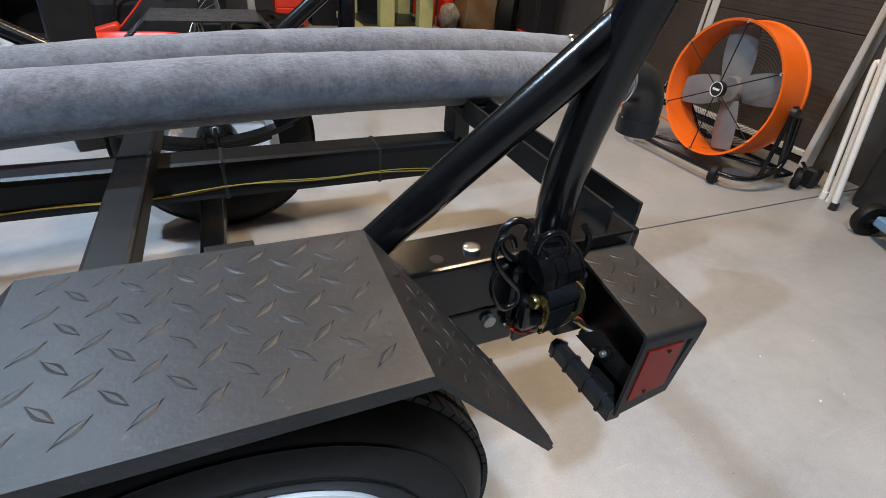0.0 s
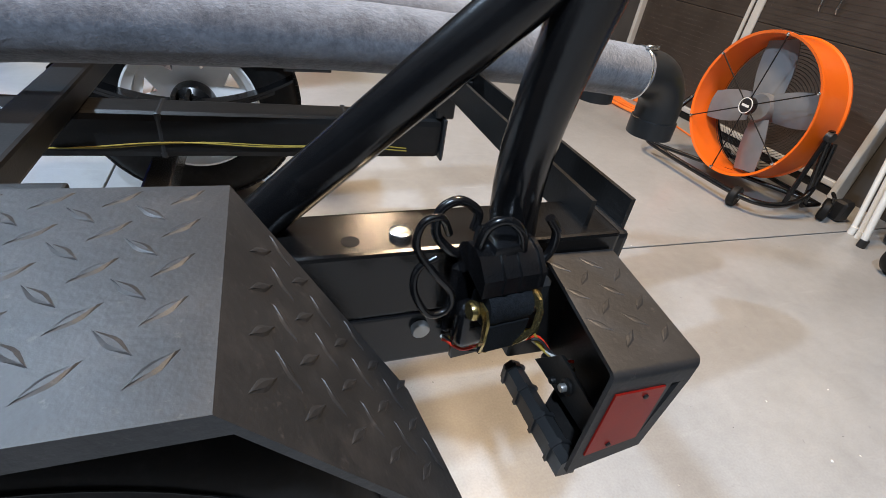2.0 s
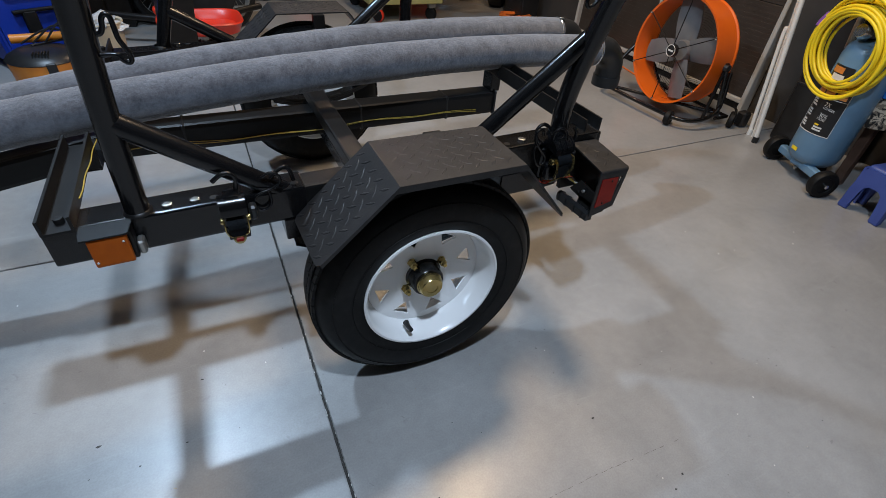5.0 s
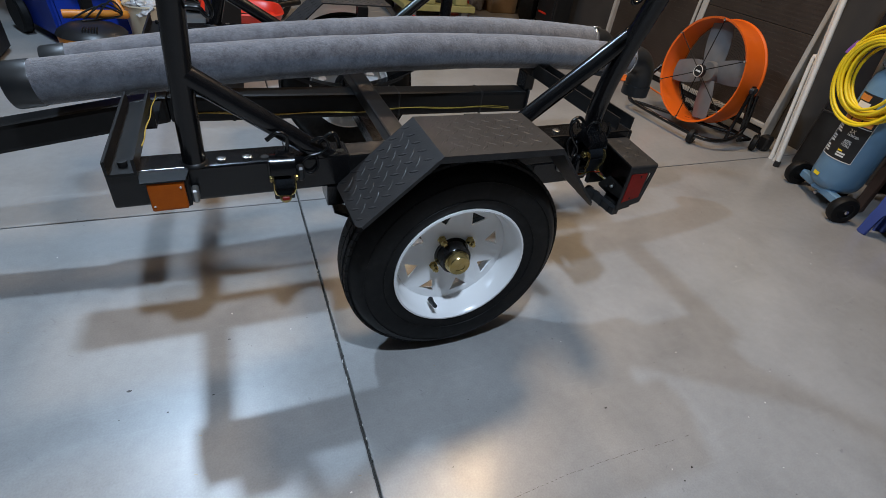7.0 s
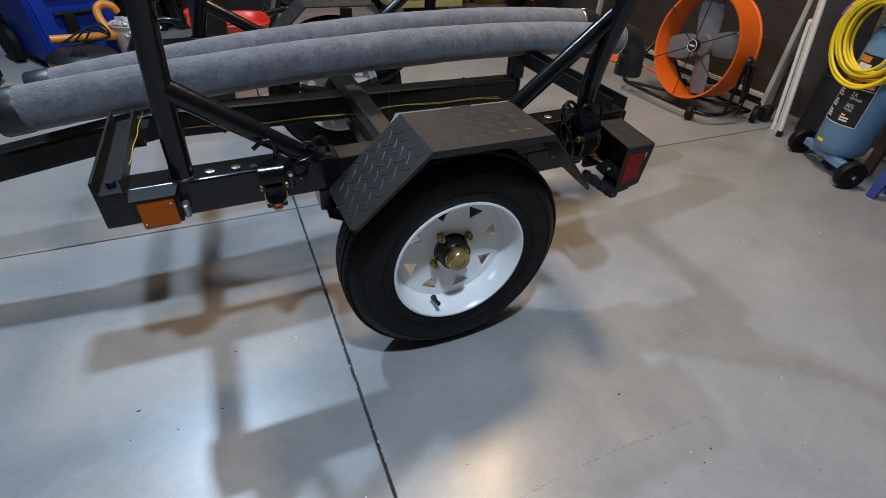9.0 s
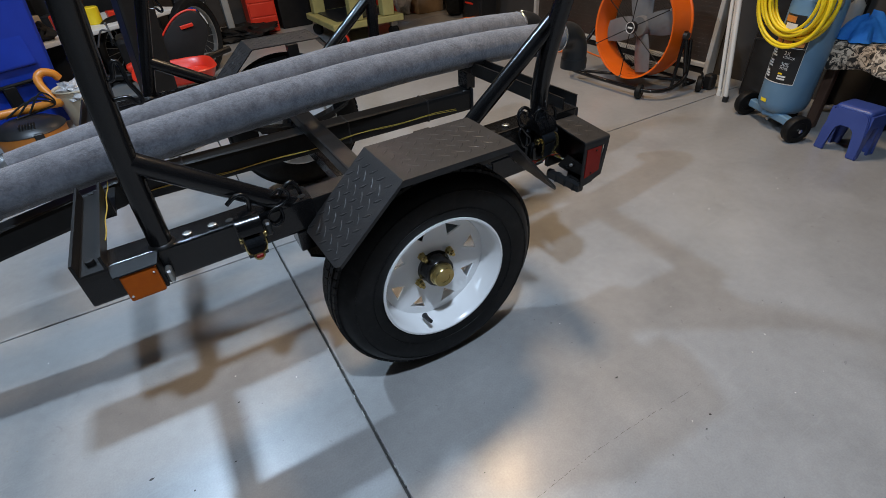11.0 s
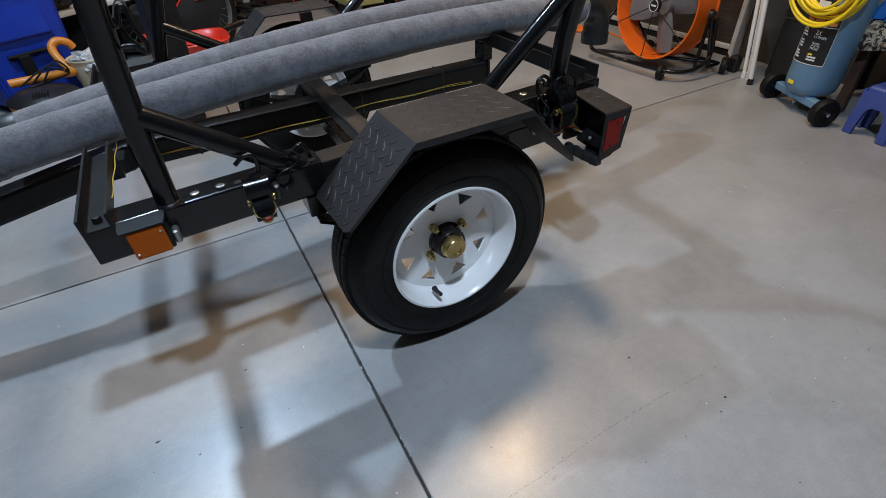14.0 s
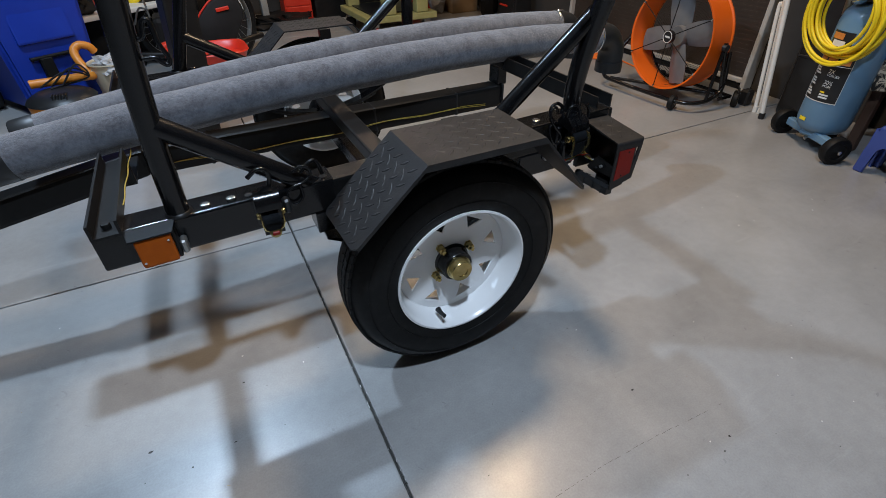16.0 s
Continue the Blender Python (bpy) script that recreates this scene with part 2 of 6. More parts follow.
DOORTRIM = surface("pale_grey_trim", (0.40, 0.39, 0.36), (0.50, 0.49, 0.46), 0.50, 14, bump=0.08)
WALLGREY = surface("dark_garage_wall", (0.035, 0.032, 0.029), (0.055, 0.050, 0.046), 0.85, 7, bump=0.15)
CEILMAT = surface("white_ceiling", (0.66, 0.65, 0.63), (0.72, 0.71, 0.69), 0.9, 7, bump=0.1)
BINBLUE = surface("blue_bin_plastic", (0.005, 0.032, 0.32), (0.009, 0.046, 0.40), 0.42, 8, bump=0.08)
TRASHBEIGE = surface("beige_plastic", (0.50, 0.42, 0.29), (0.58, 0.49, 0.35), 0.45, 10, bump=0.05)
BAGCLEAR = surface("crumpled_white_bag", (0.34, 0.33, 0.32), (0.66, 0.64, 0.62), 0.25, 26, bump=0.9, bump_scale=55, dist=0.01)
REDPLASTIC = surface("red_plastic", (0.66, 0.030, 0.012), (0.76, 0.05, 0.02), 0.36, 10, bump=0.04)
SEATBLACK = surface("black_seat_shell", (0.010, 0.0095, 0.0095), (0.016, 0.015, 0.0145), 0.5, 20, bump=0.1, spec=0.25)
WOODYELLOW = surface("pale_painted_wood", (0.31, 0.28, 0.10), (0.42, 0.38, 0.15), 0.65, 14, bump=0.25)
CORDORANGE = surface("orange_cord", (0.82, 0.16, 0.02), (0.92, 0.24, 0.04), 0.45, 20)
VACORANGE = surface("orange_vacuum_plastic", (0.62, 0.20, 0.02), (0.72, 0.26, 0.03), 0.40, 20)
TABLEWHITE = surface("white_table_top", (0.66, 0.66, 0.63), (0.76, 0.76, 0.73), 0.45, 20, bump=0.1)
CARDBOARD = surface("brown_cardboard", (0.24, 0.16, 0.09), (0.32, 0.22, 0.13), 0.8, 14, bump=0.2)
CLOTHBLUE = surface("blue_cloth", (0.012, 0.15, 0.52), (0.03, 0.23, 0.66), 0.85, 40, bump=0.5)
TEAL = surface("teal_plastic", (0.03, 0.17, 0.16), (0.05, 0.23, 0.21), 0.45, 12)
LABELBLACK = surface("black_label", (0.010, 0.010, 0.011), (0.018, 0.018, 0.018), 0.35, 30, bump=0)
LABELWHITE = surface("white_print", (0.60, 0.60, 0.58), (0.70, 0.70, 0.68), 0.45, 60, bump=0)
LABELORANGE = surface("orange_print", (0.50, 0.16, 0.03), (0.65, 0.24, 0.05), 0.45, 160, bump=0)
# dark goods, with the shade under tables and by walls put into the colour
CLUTTERSHADE = surface("dark_goods_and_shade", (0.0035, 0.0035, 0.004), (0.013, 0.012, 0.011), 0.6, 20, bump=0.4, spec=0.25)
BROWNWOOD = surface("dark_brown_wood", (0.06, 0.032, 0.02), (0.11, 0.06, 0.04), 0.5, 20, bump=0.2)
GREYBOARD = surface("grey_board", (0.26, 0.25, 0.23), (0.36, 0.35, 0.32), 0.6, 14, bump=0.1)
SPOKE = surface("dull_metal", (0.30, 0.30, 0.29), (0.42, 0.42, 0.40), 0.35, 30, metal=0.8)
PURPLE = surface("purple_plastic", (0.16, 0.06, 0.28), (0.22, 0.09, 0.36), 0.4, 20)


def camo():
    m, t, n, l, p = nodes_of("camouflage_cloth")
    co = n.new("ShaderNodeTexCoord")
    v = n.new("ShaderNodeTexNoise")
    v.inputs["Scale"].default_value, v.inputs["Detail"].default_value, v.inputs["Distortion"].default_value = 30, 3, 1.2
    l.new(co.outputs["Object"], v.inputs["Vector"])
    r = n.new("ShaderNodeValToRGB")
    r.color_ramp.interpolation = "CONSTANT"
    r.color_ramp.elements[0].color = (0.02, 0.018, 0.015, 1)
    r.color_ramp.elements[1].position, r.color_ramp.elements[1].color = 0.43, (0.24, 0.19, 0.14, 1)
    e = r.color_ramp.elements.new(0.50)
    e.color = (0.60, 0.50, 0.38, 1)
    e = r.color_ramp.elements.new(0.62)
    e.color = (0.07, 0.055, 0.040, 1)
    l.new(v.outputs["Fac"], r.inputs["Fac"])
    l.new(r.outputs["Color"], p.inputs["Base Color"])
    p.inputs["Roughness"].default_value = 0.85
    return m


CAMO = camo()

# ---- mesh helpers ----
def part(name, bm, material, parent=None, label="", smooth=False):
    """Links a bmesh, made in world places, as one mesh object under a thing or a part."""
    bmesh.ops.recalc_face_normals(bm, faces=bm.faces)
    me = bpy.data.meshes.new(name)
    bm.to_mesh(me)
    bm.free()
    me.materials.append(material)
    if smooth:
        me.shade_smooth()
        me.set_sharp_from_angle(angle=radians(38))
    ob = new(name, me)
    if parent:
        ob.parent = parent
        at = Vector(parent.location)
        if parent.parent:
            at = Vector((0, 0, 0))
        ob.matrix_parent_inverse = Matrix.Translation(-at)
    if label:
        ob["label"] = label
    return ob


def thing(name, at, label, category, group="", kind=""):
    return tagged(at_place(new(name), at), label, category, group, kind)


def at_place(ob, at):
    ob.location = at
    return ob


def solo(name, bm, material, label, category, group="", kind="", smooth=False):
    return tagged(part(name, bm, material, None, "", smooth), label, category, group, kind)


def box(bm, x0, x1, y0, y1, z0, z1, bevel=0.0, m=None, seg=1):
    r = bmesh.ops.create_cube(bm, size=1)
    vs = r["verts"]
    for v in vs:
        v.co = Vector(((x0 + x1) / 2 + v.co.x * (x1 - x0), (y0 + y1) / 2 + v.co.y * (y1 - y0), (z0 + z1) / 2 + v.co.z * (z1 - z0)))
    if bevel:
        es = list({e for v in vs for e in v.link_edges})
        r2 = bmesh.ops.bevel(bm, geom=es, offset=bevel, segments=seg, profile=0.6, affect="EDGES", clamp_overlap=True)
        vs = list({v for f in r2["faces"] for v in f.verts} | {v for v in vs if v.is_valid})
    if m:
        for v in vs:
            v.co = m @ v.co
    return bm


def solid(bm, poly, by, m=None):
    """A flat polygon of places, pushed out by a vector."""
    by = Vector(by)
    a = [bm.verts.new(Vector(p)) for p in poly]
    b = [bm.verts.new(Vector(p) + by) for p in poly]
    bm.faces.new(a)
    bm.faces.new(b[::-1])
    for i in range(len(a)):
        j = (i + 1) % len(a)
        bm.faces.new((a[i], b[i], b[j], a[j]))
    if m:
        for v in a + b:
            v.co = m @ v.co
    return bm


def pipe(bm, pts, r, n=12, closed=False, caps=True, radii=None):
    pts = [Vector(p) for p in pts]
    k = len(pts)
    tang = []
    for i in range(k):
        if closed:
            d = pts[(i + 1) % k] - pts[i - 1]
        else:
            d = pts[min(i + 1, k - 1)] - pts[max(i - 1, 0)]
        tang.append(d.normalized())
    up = Vector((0, 0, 1)) if abs(tang[0].z) < 0.9 else Vector((1, 0, 0))
    nrm = (up - tang[0] * up.dot(tang[0])).normalized()
    rings = []
    for i in range(k):
        nrm = (nrm - tang[i] * nrm.dot(tang[i])).normalized()
        bi = tang[i].cross(nrm)
        rr = radii[i] if radii else r
        rings.append([bm.verts.new(pts[i] + (nrm * math.cos(a) + bi * math.sin(a)) * rr) for a in (2 * math.pi * j / n for j in range(n))])
    for i in range(k if closed else k - 1):
        A, B = rings[i], rings[(i + 1) % k]
        for j in range(n):
            bm.faces.new((A[j], A[(j + 1) % n], B[(j + 1) % n], B[j]))
    if caps and not closed:
        bm.faces.new(rings[0][::-1])
        bm.faces.new(rings[-1])
    return bm


def smooth_path(pts, n=8):
    """A rounded run through the places given."""
    P = [Vector(p) for p in pts]
    P = [P[0] * 2 - P[1]] + P + [P[-1] * 2 - P[-2]]
    out = []
    for i in range(1, len(P) - 2):
        for s in range(n):
            t = s / n
            a, b, c, d = P[i - 1], P[i], P[i + 1], P[i + 2]
            out.append(0.5 * ((2 * b) + (c - a) * t + (2 * a - 5 * b + 4 * c - d) * t * t + (3 * b - a - 3 * c + d) * t ** 3))
    out.append(P[-2])
    return out


def lathe(bm, prof, centre, axis=(0, 0, 1), n=32, closed_profile=False):
    """Turns a profile of (radius, height) round an axis through centre."""
    q = Vector((0, 0, 1)).rotation_difference(Vector(axis)).to_matrix()
    c = Vector(centre)
    rings = []
    for r, h in prof:
        if r < 1e-6:
            rings.append([bm.verts.new(c + q @ Vector((0, 0, h)))])
        else:
            rings.append([bm.verts.new(c + q @ Vector((r * math.cos(a), r * math.sin(a), h))) for a in (2 * math.pi * j / n for j in range(n))])
    m = len(rings)
    for i in range(m if closed_profile else m - 1):
        A, B = rings[i], rings[(i + 1) % m]
        for j in range(n):
            k = (j + 1) % n
            if len(A) == 1 and len(B) == 1:
                continue
            if len(A) == 1:
                bm.faces.new((A[0], B[j], B[k]))
            elif len(B) == 1:
                bm.faces.new((A[j], A[k], B[0]))
            else:
                bm.faces.new((A[j], A[k], B[k], B[j]))
    return bm


def blob(bm, centre, size, seed, rough=0.25, sub=3):
    """A lumpy, crumpled mass."""
    r = bmesh.ops.create_icosphere(bm, subdivisions=sub, radius=1)
    for v in r["verts"]:
        d = 1 + rough * noise.noise(v.co * 1.7 + Vector((seed, 0, 0))) + rough * 0.6 * noise.noise(v.co * 4.3 + Vector((0, seed, 0)))
        v.co = Vector(centre) + Vector((v.co.x * size[0] * d, v.co.y * size[1] * d, max(v.co.z, -0.75) * size[2] * d))
    return bm


def B():
    return bmesh.new()

# ---- the room ----
X0, X1, Y0, Y1 = -4.0, 2.56, -3.6, 5.0
JX, JY = -0.272, 0.738
floor = solo("floor", box(B(), X0 - 0.2, X1 + 0.2, Y0 - 0.2, Y1 + 0.2, -0.20, -0.012), JOINT, "grey sealed concrete garage floor with sawn control joints", "floor", kind="structure")


def slab(xa, xb, ya, yb, seed):
    """A concrete field whose sawn edges are slightly chipped."""
    bm = B()
    def run(a, b, horiz, fixed, inward):
        n = max(2, int(abs(b - a) / 0.012))
        out = []
        for i in range(n):
            t = a + (b - a) * i / n
            w = 0.0010 * noise.noise(Vector((t * 70, seed, fixed))) + 0.0022 * max(0.0, noise.noise(Vector((t * 24, seed + 5, fixed))) - 0.25)
            e = fixed + inward * (w + 0.0008)
            out.append(((t, e) if horiz else (e, t), inward, horiz))
        return out
    ring = run(xa, xb, True, ya, 1) + run(ya, yb, False, xb, -1) + run(xb, xa, True, yb, -1) + run(yb, ya, False, xa, 1)
    def loop(inset, z):
        vs = []
        for (x, y), d, h in ring:
            x2, y2 = (x, y + d * inset) if h else (x + d * inset, y)
            vs.append(bm.verts.new((min(max(x2, xa + inset), xb - inset), min(max(y2, ya + inset), yb - inset), z)))
        return vs
    top, mid, low = loop(0.0022, 0.0), loop(0.0002, -0.0014), loop(0.0002, -0.0115)
    m = len(top)
    bm.faces.new(top)
    for A, D in ((top, mid), (mid, low)):
        for k in range(m):
            q = (k + 1) % m
            bm.faces.new((A[k], D[k], D[q], A[q]))
    return bm


for k, (xa, xb) in enumerate(((X0 - 0.2, JX - 3.05), (JX - 3.045, JX - 0.0022), (JX + 0.0022, X1 + 0.2))):
    for m, (ya, yb) in enumerate(((Y0 - 0.2, JY - 3.05), (JY - 3.045, JY - 0.0022), (JY + 0.0022, JY + 3.045), (JY + 3.05, Y1 + 0.2))):
        part("slab", slab(xa, xb, ya, yb, k * 7 + m), CONCRETE, floor)
solo("wall_west", box(B(), X0 - 0.2, X0, Y0 - 0.2, Y1 + 0.2, 0, CEIL), WALLGREY, "plain painted garage wall", "wall", kind="structure")
solo("wall_south", box(B(), X0, X1, Y0 - 0.2, Y0, 0, CEIL), WALLGREY, "plain painted garage wall", "wall", kind="structure")
solo("wall_north", box(B(), X0, X1, Y1, Y1 + 0.2, 0, CEIL), WALLGREY, "dark garage wall behind stored goods", "wall", kind="structure")
east = solo("wall_east", box(B(), X1, X1 + 0.2, Y0 - 0.2, Y1 + 0.2, 0, CEIL), WALLGREY, "dark garage wall beside the roll-up door", "wall", kind="structure")
solo("ceiling", box(B(), X0 - 0.2, X1 + 0.2, Y0 - 0.2, Y1 + 0.2, CEIL, CEIL + 0.15), CEILMAT, "white garage ceiling", "ceiling", kind="structure")

# sectional roll-up door: ribbed panels, stiles and bottom seal
DX = X1 - 0.004
door = tagged(at_place(new("door_1"), (DX, 1.75, 0)), "closed grey-brown sectional garage door with pale trim", "garage door", kind="structure")
z = 0.069
for k in range(5):
    bm = B()
    box(bm, DX - 0.045, DX, 0.998, 2.60, z, z + 0.50, 0.003)
    for g in range(1, 20):
        zz = z + 0.50 * g / 20
        box(bm, DX - 0.0464, DX - 0.0452, 1.005, 2.585, zz - 0.006, zz + 0.006)
    part("panel", bm, DOORBROWN, door)
    z += 0.5015
part("bottom_rail", box(B(), DX - 0.06, DX - 0.001, 0.998, 2.60, 0.040, 0.068, 0.004), DOORTRIM, door, "pale metal bottom rail")
part("bottom_seal", box(B(), DX - 0.050, DX - 0.004, 0.998, 2.60, 0.0, 0.0395, 0.006), RUBBER, door, "black rubber bottom seal")
for yy in (0.966, 2.605):
    part("trim", box(B(), DX - 0.075, DX - 0.001, yy, yy + 0.028, 0.0, 2.6, 0.004), DOORTRIM, door, "pale vertical door edge trim")
part("stile", box(B(), DX - 0.058, DX - 0.046, 1.755, 1.80, 0.05, 2.56, 0.003), DOORTRIM, door, "pale vertical stile")
part("stile", box(B(), DX - 0.058, DX - 0.046, 1.815, 1.835, 0.05, 2.56, 0.003), DOORTRIM, door, "pale vertical stile")
bm = B()
for yy in (1.465, 1.385):
    pipe(bm, [(DX - 0.06, yy, 0.76), (DX - 0.075, yy, 0.74), (DX - 0.075, yy, 0.685), (DX - 0.06, yy + 0.004, 0.668)], 0.004, 8)
part("pull_hook", bm, CHROME, door, "small bright hanging pull hooks")

# ---- the boat trailer ----
trailer = thing("boat_trailer", (0, 0.59, 0), "black steel boat trailer with two carpeted bunks and side posts", "trailer")
YC = 0.59           # centre line
RAIL_Z = 0.53       # top of the side rails
RAIL_BASE = 0.464   # underside of the side rails
TILT = 0.026        # fall of the chassis towards the tongue
HUB_Z = 0.283       # wheel centre before the rig settles
SETTLE = 0.012      # how far the whole rig sinks onto its tyres


def mirror(y, side):
    return y if side < 0 else 2 * YC - y


TREAD = 0.0345      # pitch of the tread plate


def lozenges(bm, origin, u, v, nu, nv, pitch, inside, size=(0.0262, 0.0066, 0.0008)):
    """Raised tread bars, turned to and fro, on the plane through origin along u and v."""
    o, u, v = Vector(origin), Vector(u).normalized(), Vector(v).normalized()
    w = u.cross(v)
    if w.z < 0:
        w = -w
    step = pitch * 1.0
    for j in range(int(nv * pitch / step * 2) + 2):
        for i in range(int(nu * pitch / step) + 2):
            a, b = (i + 0.25 + 0.5 * (j % 2)) * step, (j + 0.4) * step * 0.5
            if not inside(a, b):
                continue
            s = 1 if j % 2 else -1
            d, e = (u + v * s).normalized(), (v - u * s).normalized()
            c = o + u * a + v * b
            L, W, H = size[0] / 2, size[1] / 2, size[2]
            base = [bm.verts.new(c + q) for q in (d * L, d * L * 0.14 + e * W, -d * L * 0.14 + e * W, -d * L, -d * L * 0.14 - e * W, d * L * 0.14 - e * W)]
            top = [bm.verts.new(c + q + w * H) for q in (d * L * 0.80, d * L * 0.10 + e * W * 0.40, -d * L * 0.10 + e * W * 0.40, -d * L * 0.80, -d * L * 0.10 - e * W * 0.40, d * L * 0.10 - e * W * 0.40)]
            for k in range(6):
                bm.faces.new((base[k], base[(k + 1) % 6], top[(k + 1) % 6], top[k]))
            bm.faces.new(top)


def bolt(at, r, h, axis=(0, 0, 1), mat=CHROME, parent=None, label="", name="bolt"):
    bm = B()
    lathe(bm, [(0, 0), (r, 0), (r, h * 0.82), (r * 0.88, h * 0.97), (r * 0.5, h), (0, h)], at, axis, 16)
    return part(name, bm, mat, parent or trailer, label, True)


def tube_beam(name, x0, x1, y0, y1, z0, z1, mat=SATIN, label="", bev=0.005):
    return part(name, box(B(), x0, x1, y0, y1, z0, z1, bev, None, 2), mat, trailer, label)


# spine with its dropped tongue, and its wiring
TONGUE_DROP = 0.175


def tongue_z(x, z):
    return z + min(0.0, (x + 0.600) * TONGUE_DROP)


spine = tube_beam("spine", -0.600, 0.475, 0.555, 0.625, 0.402, 0.473, label="long black centre beam", bev=0.011)
part("end_cap", box(B(), 0.4755, 0.482, 0.550, 0.630, 0.397, 0.478, 0.003), DARKPLASTIC, spine)
bm = box(B(), -2.10, -0.598, 0.5555, 0.6245, 0.4025, 0.4725, 0.011, None, 2)
for v in bm.verts:
    v.co.z = tongue_z(v.co.x, v.co.z)
part("tongue", bm, SATIN, trailer, "long black tongue sloping down to the front")
for dy, ph in ((0.0, 0.0), (0.003, 0.7)):
    pts = [(x, 0.5530 - dy, tongue_z(x, 0.424) + 0.004 * math.sin(x * 9 + ph) + 0.003 * math.sin(x * 23 + ph)) for x in [(-0.58 + 0.03 * k) for k in range(34)]]
    part("wire", pipe(B(), pts, 0.0011, 6), WIREYELLOW, spine, "thin yellow wire taped along the beam", True)
for x in (-0.45, 0.02, 0.30):
    part("tape_band", box(B(), x, x + 0.010, 0.5542, 0.6258, 0.4012, 0.4738, 0.011, None, 2), DARKPLASTIC, spine)

# crossmembers: open channels, and the middle box beam
for name, xa, xb, h in (("front_crossmember", -0.660, -0.611, 0.031), ("rear_crossmember", 0.458, 0.508, 0.042)):
    bm = B()
    y0, y1 = (0.074, 2 * YC - 0.074) if xa < 0 else (0.098, 2 * YC - 0.098)
    za, zb, w = RAIL_Z + 0.001, RAIL_Z + h, 0.005
    prof = [(xa, za + 0.002), (xa + 0.002, za), (xb - 0.002, za), (xb, za + 0.002), (xb, zb), (xb - w, zb), (xb - w, za + w), (xa + w, za + w), (xa + w, zb), (xa, zb)]
    ye = 0.405 if xa < 0 else y1
    solid(bm, [(x, y0, z) for x, z in prof], (0, ye - y0, 0))
    cm = part(name, bm, SATIN, trailer, "open black steel channel")
    for s in (-1, 1):
        bolt(((xa + xb) / 2, mirror(y0 + 0.03, s), RAIL_Z + 0.006), 0.008, 0.010, mat=SATIN, parent=cm)
    if xa < 0:
        part("channel_end", solid(B(), [(x, y1, z) for x, z in prof], (0, -(ye - y0), 0)), SATIN, cm)
        part("low_bridge", box(B(), xa, xb, 0.397, 2 * YC - 0.397, 0.4745, 0.4785, 0.001), SATIN, cm)
        for s in (-1, 1):
            part("drop_plate", box(B(), xa, xb, *sorted((mirror(0.396, s), mirror(0.405, s))), 0.4790, RAIL_Z + 0.0008, 0.001), SATIN, cm)
    else:
        part("spine_bracket", box(B(), xa + 0.004, xb - 0.012, 0.562, 0.618, 0.474, RAIL_Z, 0.002), BLACK, cm)
mid = tube_beam("middle_crossmember", -0.116, -0.068, 0.150, 1.03, 0.476, 0.512, label="black square cross beam over the spine")
tube_beam("axle", -0.042, 0.006, 0.03, 2 * YC - 0.03, 0.258, 0.305, BLACK, "black square axle beam")
# diagonal from front end to spine with its wire
pts = [(-0.606 + 0.0012 * math.sin(k * 0.5), 0.146 + 0.0100 * k, 0.536 - 0.0006 * k) for k in range(40)]
part("wire", pipe(B(), pts, 0.0012, 6), WIREYELLOW, trailer, "thin yellow wire", True)


